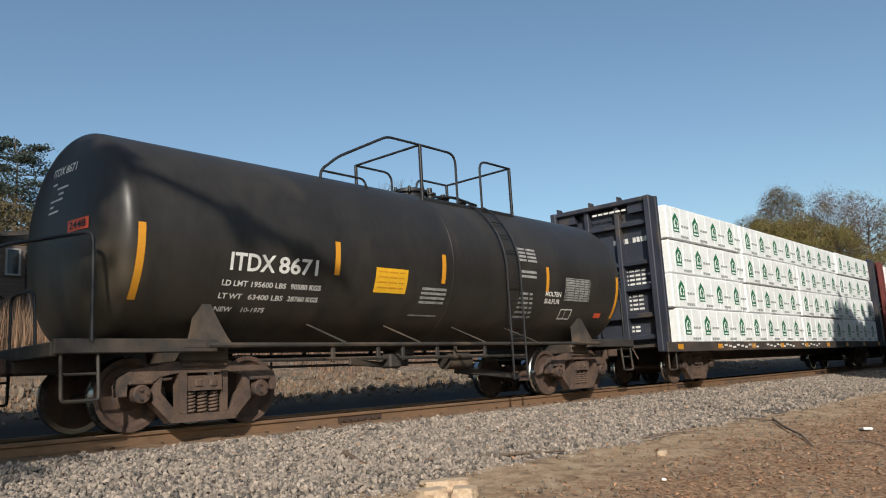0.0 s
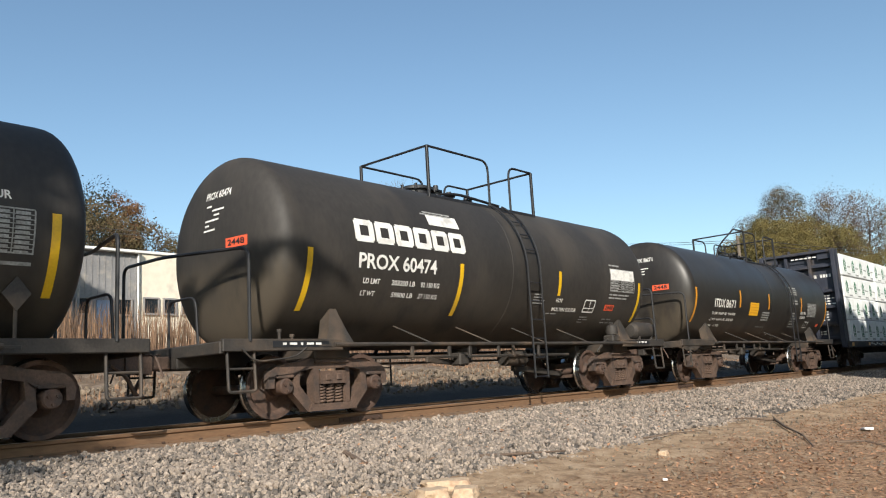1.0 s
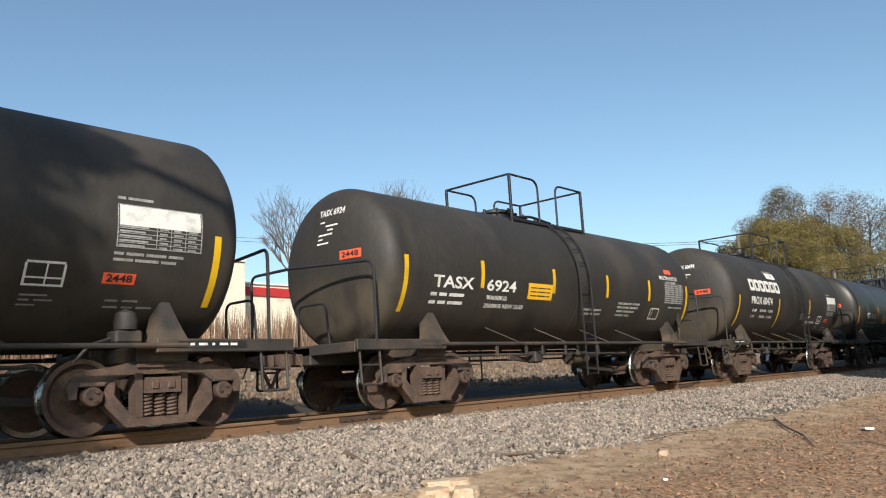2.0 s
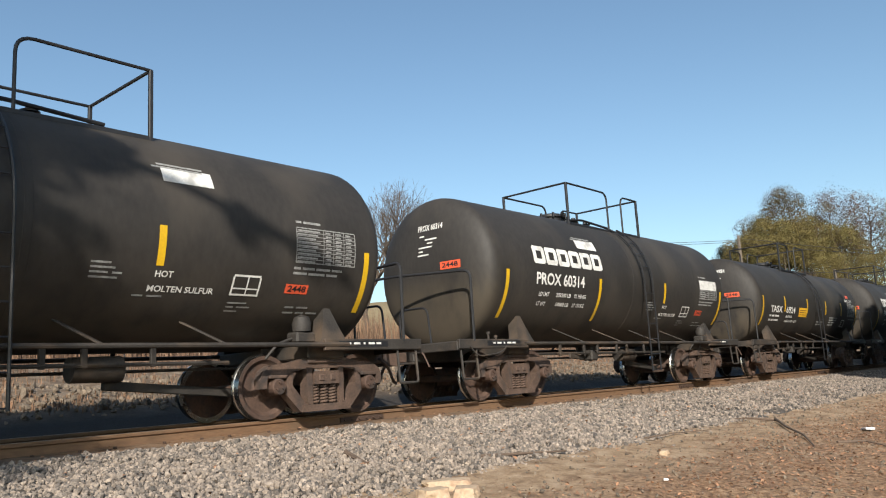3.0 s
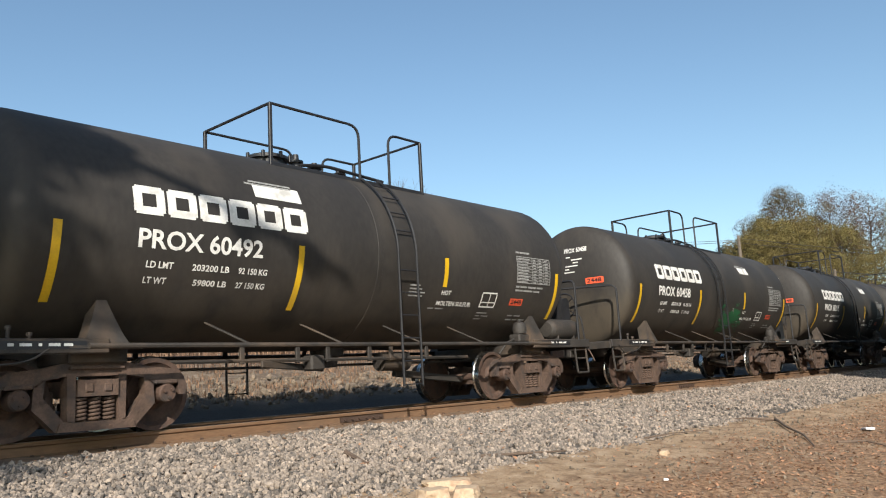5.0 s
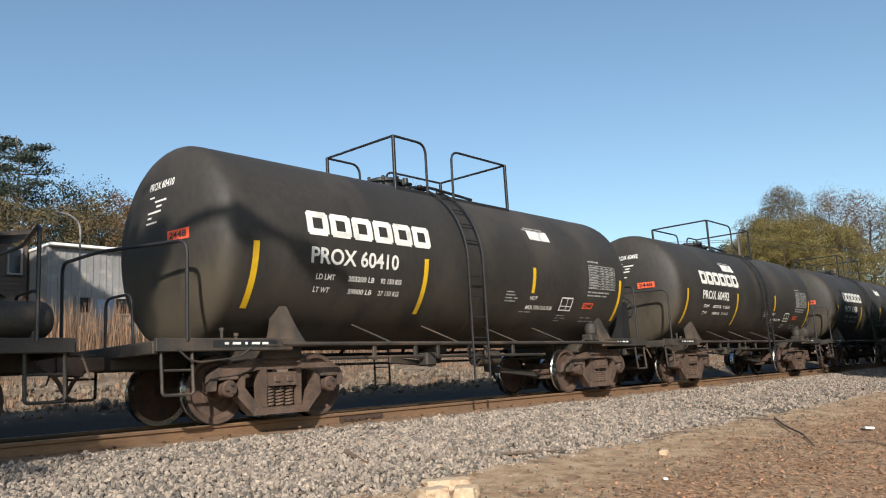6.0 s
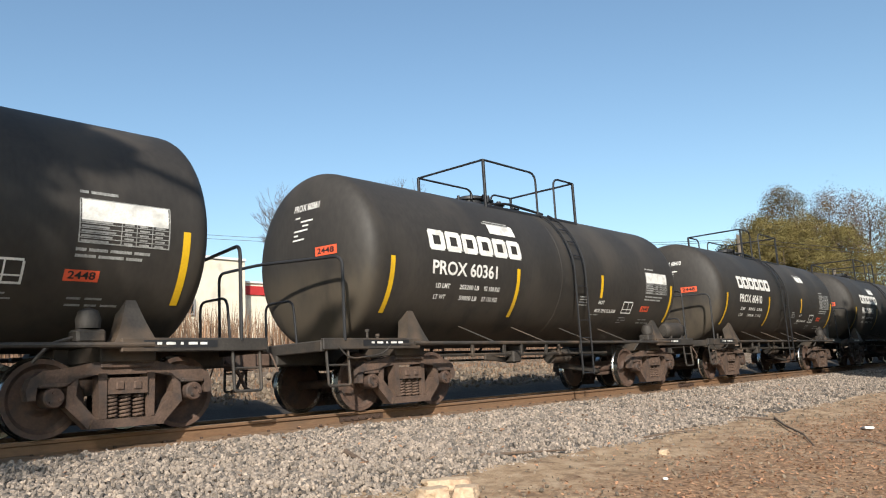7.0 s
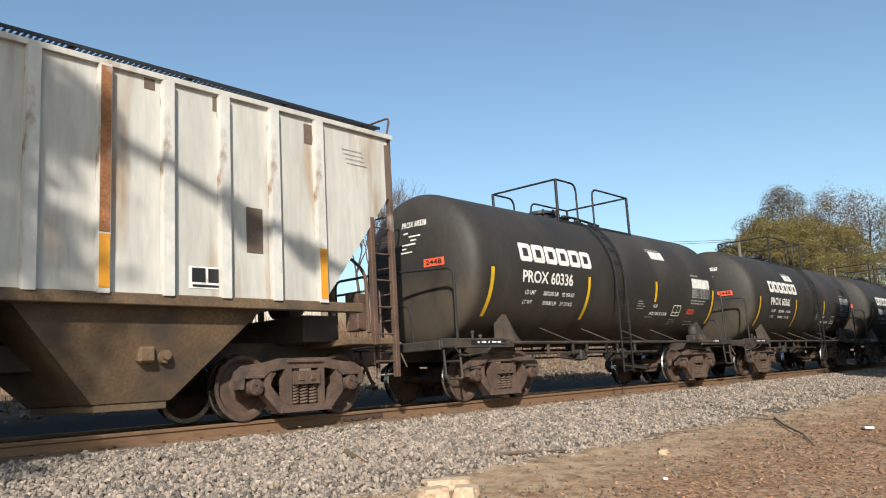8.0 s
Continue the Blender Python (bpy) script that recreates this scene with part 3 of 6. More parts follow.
def tank_car(name, label, half, half_pitch, tc, zc, r, dome, paint, rails, ladder_x, forward=0.0):
    """A black tank car with its origin on the rail under its middle."""
    car = tagged(new(name), label, "tank car", "tank cars of the train")
    ends = half_pitch - 0.45
    tank = part("tank", shell_mesh(half, r, dome, None), paint, car, "", pose(0, 0, zc))
    for s in (-1, 1):
        sill = part("stub_sill", Form().box((s * (ends - 1.2), 0, 0.92), (2.4, 0.55, 0.3), 0.02), DUSTY, car, "dusty stub sill")
        f = Form().box((s * (ends - 0.62), 0, 1.055), (1.16, 2.62, 0.07), 0.012)
        part("end_platform", f, DUSTY, car, "dusty end platform")
        part("end_beam", Form().box((s * (ends - 0.04), 0, 1.0), (0.08, 2.66, 0.16), 0.012), DUSTY, car)
        for y in (-1.33, 1.33):
            part("side_sill", Form().box((s * (ends - 1.05), y, 1.03), (2.05, 0.07, 0.17), 0.012), DUSTY, car)
    for s in (-1, 1):
        part("saddle", saddle_mesh(s * tc + forward, zc, r), DUSTY, car, "tan-dusted tank saddle")
        part("coupler", coupler_mesh(half_pitch) if s > 0 else coupler_mesh(half_pitch), RUST, car, "rusty knuckle coupler with brake hose", pose(0, 0, 0, 0, 0, 0 if s > 0 else 180))
        # hand rail round the end, down at both corners
        g = Form()
        x = s * (ends - 0.12)
        n, q = s * (ends - 0.44), s * (ends - 0.03)
        g.tube(bent([(n, -1.36, 1.08), (n, -1.36, 2.36), (q, 0.2, 2.40), (q, 1.32, 2.40), (q, 1.32, 1.08)], 0.16), 0.025, 8)
        part("end_rail", g, BLACKPIPE, car, "black bent pipe hand rail")
        g = Form()
        g.tube(bent([(x, 0.15, 1.08), (x, 0.15, 1.75), (x, -0.55, 1.75), (x, -0.62, 1.08)], 0.15), 0.02, 8)
        part("grab_iron", g, BLACKPIPE, car)
        for y in (-1.3, 1.3):
            # sill step under each corner
            g = Form()
            x0 = s * (ends - 0.12)
            g.tube(bent([(x0, y, 1.0), (x0, y * 1.03, 0.42), (x0 - s * 0.42, y * 1.03, 0.42), (x0 - s * 0.42, y, 1.0)], 0.05), 0.022, 6)
            g.tube([(x0, y, 0.72), (x0 - s * 0.42, y, 0.72)], 0.018, 6)
            part("sill_step", g, DUSTY, car)
    for y in (-1.53, 1.53):
        g = Form()
        g.tube([(-tc - 0.2, y, 1.02), (tc + 0.2, y, 1.02)], 0.032, 8)
        for i in range(4):
            x = (-2.45, -0.85, 0.85, 2.45)[i]
            a = on_tank(x - 0.28, 1.36, zc, r, -0.02)
            g.beam((x - 0.28, math.copysign(abs(a[1]), y), 1.36), (x + 0.02, y, 1.03), 0.075, 0.02, 0.004)
        part("side_rail", g, DUSTY, car, "dusty pipe running along the tank")
    xl, xr, g0, g1, ya, yb, z0, z1 = rails
    platform_rails(car, *rails)
    part("top_platform", platform_deck(xl, xr, ya, yb, z0, zc, r), BLACKPIPE, car, "black grating platform")
    # manway, valves and vents on the top
    g = Form()
    top = zc + r
    g.lathe([(top - 0.1, 0.30), (top + 0.10, 0.30), (top + 0.10, 0.36), (top + 0.15, 0.36), (top + 0.19, 0.25), (top + 0.2, 0.0)], "z", 24, (xl + 0.55, 0.05, 0))
    for k in range(8):
        a = k * math.tau / 8
        g.box((xl + 0.55 + 0.37 * math.cos(a), 0.05 + 0.37 * math.sin(a), top + 0.13), (0.05, 0.05, 0.12), 0.008)
    part("manway", g, BLACKPIPE, car, "round bolted manway cover")
    g = Form()
    for dx, h in ((0.55, 0.30), (0.95, 0.22), (1.5, 0.18)):
        g.lathe([(top - 0.1, 0.09), (top + h * 0.5, 0.09), (top + h * 0.5, 0.13), (top + h * 0.62, 0.13), (top + h * 0.62, 0.06), (top + h, 0.05), (top + h, 0.0)], "z", 14, (xl + 0.55 + dx, 0.0, 0))
    g.tube(bent([(xl + 1.1, -0.1, top + 0.1), (xl + 1.6, -0.15, top + 0.16), (xr - 0.3, -0.1, top + 0.1)], 0.2), 0.03, 7)
    part("valve", g, BLACKPIPE, car, "cluster of top valves and piping")
    for s in (-1, 1):
        lad = part("ladder", side_ladder(ladder_x, 0.21, zc, r, z0 + 0.02, 0.36), BLACKPIPE, car, "narrow black side ladder", pose(0, 0, 0, 0, 0, 0 if s < 0 else 180))
    # brake gear and outlet under the belly
    g = Form()
    bz = zc - r
    g.lathe([(bz - 0.28, 0.0), (bz - 0.28, 0.16), (bz - 0.1, 0.18), (bz - 0.1, 0.27), (bz + 0.1, 0.3)], "z", 18, (0.15, 0, 0))
    g.lathe([(-0.35, 0.0), (-0.35, 0.16), (0.3, 0.17), (0.34, 0.0)], "x", 16, (1.35, -0.35, bz - 0.22))
    g.tube([(-tc, 0.1, 0.78), (tc, 0.1, 0.78)], 0.025, 6)
    g.tube([(-tc + 1.2, -0.55, 0.86), (tc - 1.2, -0.55, 0.84)], 0.03, 6)
    for x in (-1.9, -0.9, -0.3, 0.6, 1.1, 2.0):
        g.box((x, -0.55, 0.95), (0.08, 0.05, 0.28), 0.01)
    g.beam((-1.6, -0.6, 0.80), (-0.2, -0.3, 0.72), 0.05, 0.10)
    g.beam((1.5, -0.2, 0.60), (tc - 0.9, -0.1, 0.42), 0.10, 0.12)
    g.box((-0.55, -0.5, 0.80), (0.28, 0.25, 0.24), 0.03)
    part("brake_gear", g, DUSTY, car, "dusty brake rods, cylinder and outlet valve")
    for s in (-1, 1):
        truck(car, s * tc + forward)
    return car, tank


def end_marks(car, half, r, dome, zc, text, placard=True):
    """Stencils and a red placard on the lit head of the tank."""
    f, g = Form(), Form()

    def head_x(y, z):
        q = min(0.98, math.hypot(y, z - zc) / r)
        a = math.asin(q ** (1 / (1 - 0.16 * 0.4)))
        return -half + dome * (1 - math.cos(a) ** (1 - 0.16)) - 0.008

    def lay(form, verts2, faces, y, z):
        # letters read from the open side, so they run towards the eye
        form.add([(head_x(y - u, z + v), y - u, z + v) for u, v in verts2], faces)

    vs, fs = lettering(text, 0.12, 0.62)
    lay(f, vs, fs, 0.15, 3.32)
    for i, (w, dy) in enumerate(((0.18, 0.1), (0.42, -0.05), (0.20, -0.1), (0.5, 0.12), (0.16, 0.12), (0.42, 0.15))):
        z = 3.20 - 0.075 * i
        w *= 0.7
        lay(f, [(0, 0), (w, 0), (w, 0.028), (0, 0.028)], [(0, 1, 2, 3)], dy, z)
    tagged(part("end_stencil", f, WHITE, car, "white stencilled lettering"), kind="stuff")
    n = 4
    vs = [(0.46 * i / n, v) for i in range(n + 1) for v in (0, 0.15)]
    lay(g, vs, [(2 * i, 2 * i + 2, 2 * i + 3, 2 * i + 1) for i in range(n)], -0.42, 2.50)
    plate = part("end_placard", g, REDPLACARD, car, "red-orange hazard placard")
    h = Form()
    vs, fs = lettering("2448", 0.095, 0.36)
    lay(h, vs, fs, -0.47, 2.53)
    h.v = [(x - 0.006, y, z) for x, y, z in h.v]
    part("placard_number", h, BLACKPIPE, plate, "dark hazard number")


def sulfur_car(rails, ladder):
    """The usual car of this train, without its number."""
    zc, r = Z_TANK, R_TANK
    car, tank = tank_car("tank_car", "dusty black insulated tank car with yellow reflective stripes", SULFUR_HALF, 6.755, 4.34, zc, r, SULFUR_DOME, BLACK,
                         rails, ladder, 0.09)
    stripes(car, YELLOW, ((-4.90, "t"), (-1.51, "t"), (1.62, "s"), (5.0, "t")), zc, r, 0.97, 0.5, 1.54)
    blocks(car, -4.02, 2.60, 2.66, 0.37, zc, r)
    f = Form()
    words(f, "LD LMT", -3.82, 1.97, 0.085, zc, r, 0.36)
    words(f, "LT WT", -3.82, 1.79, 0.085, zc, r, 0.30)
    words(f, "203200 LB", -3.2, 1.97, 0.085, zc, r, 0.54)
    words(f, "59800 LB", -3.15, 1.79, 0.085, zc, r, 0.49)
    words(f, "92 150 KG", -2.52, 1.97, 0.085, zc, r, 0.46)
    words(f, "27 150 KG", -2.52, 1.79, 0.085, zc, r, 0.46)
    words(f, "HOT", 1.58, 1.87, 0.085, zc, r, 0.24)
    words(f, "MOLTEN SULFUR", 1.52, 1.70, 0.085, zc, r, 0.92)
    card(f, 2.70, 1.70, 0.42, 0.27, 1, (0, 0.55, 1), zc, r, 0.028)
    patch(f, 2.70, 1.78, 0.42, 0.02, zc, r, 0.007, 1)
    tagged(part("stencil", f, WHITE, car, "white stencilled lettering"), kind="stuff")
    f = Form()
    for i, ws in enumerate(((0.34,), (0.22, 0.12), (0.3,), (0.24,))):
        bars(f, -0.98 + 1.95 * 0 + 1.95 * 0.9, 1.82 + 0.055 * i, ws, 0.025, zc, r)
    for i, ws in enumerate(((0.2,), (0.12, 0.2), (0.3,))):
        bars(f, 2.70, 1.50 + 0.05 * i, ws, 0.022, zc, r)
    bars(f, 1.55 - 0.2, 1.64, (0.14, 0.2), 0.025, zc, r)
    bars(f, 3.66, 1.50, (0.18, 0.14, 0.2), 0.03, zc, r)
    bars(f, 3.66, 1.57, (0.16, 0.2), 0.03, zc, r)
    card(f, 3.66, 2.18, 1.10, 0.50, 9, (0, 0.45, 0.62, 0.8, 1), zc, r, 0.016)
    for i in range(9):
        for c, w in ((0.02, 0.38), (0.48, 0.11), (0.65, 0.12), (0.83, 0.12)):
            patch(f, 3.66 + 1.10 * c, zc + r * math.sin(math.asin((2.196 - zc) / r) + 0.0555 * i / r), 1.06 * w * (0.8 + 0.2 * ((i * 7 + int(c * 9)) % 3) / 2), 0.022, zc, r, 0.006, 1)
    bars(f, 3.66, 2.75, (0.1, 0.32), 0.035, zc, r, 0.03)
    bars(f, 3.64, 2.09, (0.12, 0.22, 0.26, 0.2), 0.035, zc, r, 0.03)
    bars(f, 3.64, 2.02, (0.24, 0.3, 0.2), 0.035, zc, r, 0.03)
    tagged(part("small_stencil", f, GREYSTENCIL, car, "faded small stencils and ruled table"), kind="stuff")
    f = Form()
    patch(f, 3.56, 1.76, 0.40, 0.14, zc, r, 0.006, 2)
    plate = part("placard", f, REDPLACARD, car, "red-orange hazard placard")
    f = Form()
    words(f, "2448", 3.60, 1.785, 0.095, zc, r, 0.32, 0.010)
    part("placard_number", f, BLACKPIPE, plate, "dark hazard number")
    f = Form()
    for s in (-1, 1):
        for i, w in enumerate((0.1, 0.2, 0.06, 0.2, 0.16)):
            f.box((s * 5.0 - 0.30 + 0.15 * i, -1.371, 1.045), (w * 0.62, 0.004, 0.032))
    tagged(part("sill_stencil", f, WHITE, car, "small white stencil on the sill"), kind="stuff")
    for s in (-1, 1):
        part("sill_plate", Form().box((s * 5.0, -1.367, 1.04), (1.0, 0.004, 0.09)), BLACKPIPE, car)
    return car


def numbered(car, text):
    f = Form()
    words(f, text, -3.95, 2.19, 0.245, Z_TANK, R_TANK, 1.78)
    part("car_number", f, WHITE, car, "white car number")
    end_marks(car, SULFUR_HALF, R_TANK, SULFUR_DOME, Z_TANK, text)


def logo_card(car, x, z, w=0.80, h=0.24, bright=True):
    f = Form()
    patch(f, x, z, w, h, Z_TANK, R_TANK, 0.006)
    part("notice", f, WHITE, car, "white notice panel")
    f = Form()
    patch(f, x - 0.12, z + 0.19, w, 0.03, Z_TANK, R_TANK, 0.006, 1)
    patch(f, x - 0.04, z + 0.235, w * 0.9, 0.03, Z_TANK, R_TANK, 0.006, 1)
    tagged(part("notice_lines", f, GREYSTENCIL, car), kind="stuff")


proto_a = sulfur_car((-1.46, 1.82, -0.62, 0.11, -0.80, 1.0, 3.80, 4.76), -0.34)
proto_b = sulfur_car((-1.50, 1.84, 0.32, 1.02, -0.80, 1.0, 3.80, 4.76), 0.54)
TRAIN = []     # (car, x of its middle at t = 0)
SPEED = 16.125


def place(car, x):
    TRAIN.append((car, x))


SERIES = (("PROX 60474", -4.04, "tank"), ("PROX 60314", -31.59, "none"), ("PROX 60395", -45.11, "none"), ("PROX 60458", -58.59, "wheel"),
          ("PROX 60492", -72.10, "wheel and tank"), ("PROX 60410", -85.60, "wheel"), ("PROX 60361", -99.12, "tank"), ("PROX 60336", -112.66, "none"))


def end_gear(car, kind, ends=6.305):
    x = ends - 0.02
    valve = Form().lathe([(0.0, 0.0), (0.0, 0.13), (0.10, 0.14), (0.20, 0.11), (0.25, 0.0)], "z", 16, (3.86, -1.30, 1.22))
    valve.box((3.86, -1.28, 1.13), (0.34, 0.26, 0.16), 0.03)
    valve.tube(bent([(3.70, -1.28, 1.12), (3.45, -1.28, 1.05), (3.3, -1.2, 0.85)], 0.1), 0.022, 6)
    part("control_valve", valve, DUSTY, car, "dusty capped brake control valve")
    for at_x, top in ((-5.28, 1.22), (-5.06, 1.15)):
        pipe = Form().tube(bent([(at_x, -1.22, top), (at_x, -1.22, 1.08), (at_x + 0.12, -1.1, 1.06)], 0.05), 0.022, 8)
        pipe.lathe([(top, 0.0), (top, 0.034), (top + 0.04, 0.034), (top + 0.04, 0.0)], "z", 8, (at_x, -1.22, 0))
        part("steam_pipe", pipe, DUSTY, car, "dusty capped steam pipe")
    cable = Form().tube(bent([(-ends + 0.3, -1.38, 0.98), (-ends + 0.5, -1.38, 0.80), (-ends + 1.2, -1.36, 0.86), (-ends + 1.4, -1.36, 1.0)], 0.2), 0.014, 6)
    part("lift_lever", cable, DUSTY, car)
    if "wheel" in kind:
        g = Form()
        g.tube([(x + 0.08, -0.75 + 0.28 * math.cos(k * math.tau / 20), 1.88 + 0.28 * math.sin(k * math.tau / 20)) for k in range(21)], 0.017, 6)
        for k in range(5):
            a = k * math.tau / 5
            g.tube([(x + 0.04, -0.75, 1.88), (x + 0.08, -0.75 + 0.28 * math.cos(a), 1.88 + 0.28 * math.sin(a))], 0.012, 6)
        part("brake_wheel", g, BLACKPIPE, car, "spoked hand brake wheel")
        g = Form().slab([(x - 0.36, 1.08), (x - 0.04, 1.08), (x - 0.02, 1.5), (x - 0.05, 1.98), (x - 0.12, 2.04), (x - 0.28, 2.02), (x - 0.36, 1.6)], -0.95, -0.55)
        part("brake_housing", g, BLACKPIPE, car, "black hand brake housing")
    if "tank" in kind:
        g = Form()
        g.lathe([(-0.52, 0.0), (-0.51, 0.15), (-0.46, 0.2), (-0.40, 0.215), (0.40, 0.215), (0.46, 0.2), (0.51, 0.15), (0.52, 0.0)], "x", 24, (ends - 0.72, -1.08, 1.33))
        for dx in (-0.3, 0.3):
            g.box((ends - 0.72 + dx, -1.08, 1.13), (0.05, 0.34, 0.16), 0.01)
        part("air_reservoir", g, DUSTY, car, "dusty round air reservoir")


def placard_holder(car, x):
    f = Form().slab([(0, -0.19), (0.15, 0), (0, 0.19), (-0.15, 0)], -0.012, 0.012)
    f.box((0, 0.02, -0.27), (0.04, 0.03, 0.52), 0.006)
    part("placard_holder", f, DUSTY, car, "dark diamond placard holder on a post", pose(x, -1.30, 1.60))


LATER = ("PROX 60474", "PROX 60314", "PROX 60492", "PROX 60361")     # ladder further along, notice above the mark
cars = []
for text, x, gear in SERIES:
    kind = proto_b if text in LATER else proto_a
    cars.append(kind if kind not in cars else copy_thing(kind, Matrix.Identity(4)))
for car, (text, x, gear) in zip(cars, SERIES):
    numbered(car, text)
    end_gear(car, gear)
    place(car, x)
    digits = int(text[-3:])
    logo_card(car, -2.22, 3.06) if digits in (474, 314, 492, 361) else logo_card(car, 1.68, 3.08, 0.72)
    if digits in (474, 314, 361, 336):
        f = Form()
        patch(f, 3.68, 2.44, 1.06, 0.24, Z_TANK, R_TANK, 0.0075)
        part("glossy_decal", f, WHITE, car, "glossy white end of the ruled table")
WHEELS[:] = [o for c in cars for o in c.children_recursive if o.name.startswith("wheelset")]

placard_holder(cars[3], 5.46)

# green spray paint on one car
rng = random.Random(5)
f = Form()
for i in range(420):
    u = rng.gauss(0.0, 0.34)
    v = rng.gauss(0.0, 0.12) - 0.05 * u
    if abs(u) < 1.0 and abs(v) < 0.34:
        s = rng.uniform(0.02, 0.07)
        patch(f, 0.80 + u, 1.68 + v + 0.15 * math.sin(u * 5), s * 2.2, s, Z_TANK, R_TANK, 0.006 + 0.002 * rng.random(), 1)
tagged(part("spray_paint", f, GREENPAINT, cars[3], "scrawled green spray paint"), kind="stuff")


def older_car_marks(car, zc, r, rows, lo):
    stripes(car, ORANGE if lo > 1.58 else YELLOW, rows, zc, r, 0.97, 0.5, lo)


# a longer sulfur car with different stencils
ZB, RB = 2.42, 1.43
other, _ = tank_car("tank_car", "black insulated tank car with a wide side ladder and white stencils", 5.87, 6.875, 4.5, ZB, RB, 0.50, BLACK, (-1.42, 1.38, -0.4, 0.3, -0.80, 0.95, 3.66, 4.62), 0.06)
older_car_marks(other, ZB, RB, ((-5.3, "t"), (-3.3, "s"), (-0.97, "s"), (1.18, "s"), (3.18, "s"), (5.25, "t")), 1.58)
f = Form()
words(f, "TASX", -4.62, 2.0, 0.215, ZB, RB, 1.08)
words(f, "6924", -3.16, 2.0, 0.215, ZB, RB, 0.90)
for i, ws in enumerate(((0.2, 0.25, 0.5, 0.4, 0.1, 0.6), (0.2, 0.25, 0.5, 0.4, 0.1, 0.6, 0.1, 0.28, 0.36))):
    bars(f, -4.65, 1.86 - 0.13 * i, [w * 0.8 for w in ws[:3]], 0.06, ZB, RB, 0.06)
words(f, "90650KG", -3.13, 1.845, 0.085, ZB, RB, 0.62)
words(f, "28600KG NEW 12-83", -3.15, 1.705, 0.085, ZB, RB, 1.22)
words(f, "MOLTEN SULFUR", 3.80, 2.60, 0.10, ZB, RB, 0.98)
card(f, 3.36, 1.62, 0.44, 0.27, 1, (0, 0.25, 1), ZB, RB, 0.026)
tagged(part("stencil", f, WHITE, other, "white stencilled lettering"), kind="stuff")
f = Form()
for i, ws in enumerate(((0.4, 0.2), (0.3, 0.5), (0.2, 0.3, 0.4), (0.2, 0.4, 0.35))):
    bars(f, 1.72, 1.66 + 0.085 * i, ws, 0.05, ZB, RB, 0.04)
for i in range(2):
    bars(f, 0.30, 1.66 + 0.085 * i, (0.3, 0.4), 0.05, ZB, RB, 0.04)
card(f, 4.02, 2.02, 1.0, 0.48, 9, (0, 0.3, 0.55, 0.78, 1), ZB, RB, 0.018)
for i in range(9):
    for c, w in ((0.02, 0.26), (0.33, 0.19), (0.58, 0.18), (0.8, 0.17)):
        patch(f, 4.02 + c, ZB + RB * math.sin(math.asin((2.03 - ZB) / RB) + 0.0535 * i / RB), w * 0.9, 0.026, ZB, RB, 0.006, 1)
bars(f, 4.25, 1.90, (0.3, 0.42), 0.04, ZB, RB)
bars(f, 4.1, 2.52, (0.2, 0.3), 0.045, ZB, RB)
tagged(part("small_stencil", f, GREYSTENCIL, other, "faded small stencils and ruled table"), kind="stuff")
f = Form()
patch(f, 4.15, 2.76, 0.36, 0.12, ZB, RB, 0.006, 2)
part("placard", f, REDPLACARD, other, "red-orange hazard placard")
f = Form()
patch(f, -1.86, 1.90, 0.84, 0.32, ZB, RB, 0.006)
part("notice", f, YELLOWPLACARD, other, "yellow emergency notice")
f = Form()
for i in range(3):
    bars(f, -1.78, 1.96 + 0.075 * i, (0.2, 0.3, 0.12), 0.022, ZB, RB, 0.03)
for ob_ in (tagged(part("notice_lines", f, DUSTY, other), kind="stuff"),):
    ob_.location.y = -0.003
placard_holder(other, 4.9)
end_marks(other, 5.87, RB, 0.50, ZB, "TASX 6924")
TRAIN.append((other, -17.72))
WHEELS += [o for o in other.children_recursive if o.name.startswith("wheelset")]

# the leading tank car, uninsulated heads and a humped railing
ZI, RI = 2.47, 1.47
lead, shell = tank_car("tank_car", "semi-gloss black tank car with orange-yellow stripes and a humped top railing", 6.19, 7.05, 4.57, ZI, RI, 0.42, BLACK_GLOSS, (0.15, 2.9, 1.15, 1.9, -0.80, 0.95, 3.72, 4.74), 1.75)
older_car_marks(lead, ZI, RI, ((-5.62, "t"), (-2.52, "s"), (-0.12, "s"), (3.05, "s"), (5.85, "t")), 1.60)
f = Form()
words(f, "ITDX", -4.36, 2.02, 0.24, ZI, RI, 0.72)
words(f, "8671", -3.58, 2.02, 0.24, ZI, RI, 0.70)
words(f, "LD LMT", -4.44, 1.82, 0.08, ZI, RI, 0.4)
words(f, "195600 LBS", -3.98, 1.82, 0.08, ZI, RI, 0.58)
words(f, "90580 KGS", -3.32, 1.82, 0.08, ZI, RI, 0.55)
words(f, "LT WT", -4.44, 1.66, 0.08, ZI, RI, 0.36)
words(f, "63400 LBS", -3.98, 1.66, 0.08, ZI, RI, 0.58)
words(f, "28760 KGS", -3.32, 1.66, 0.08, ZI, RI, 0.55)
words(f, "NEW    10-1975", -4.44, 1.50, 0.08, ZI, RI, 0.8)
words(f, "MOLTEN", 3.02, 1.98, 0.10, ZI, RI, 0.56)
words(f, "SULFUR", 3.02, 1.84, 0.10, ZI, RI, 0.56)
card(f, 3.72, 1.55, 0.42, 0.22, 1, (0, 0.45, 1), ZI, RI, 0.024)
tagged(part("stencil", f, WHITE, lead, "white stencilled lettering"), kind="stuff")
f = Form()
card(f, 3.72, 1.92, 0.95, 0.46, 9, (0, 0.4, 0.6, 0.8, 1), ZI, RI, 0.016)
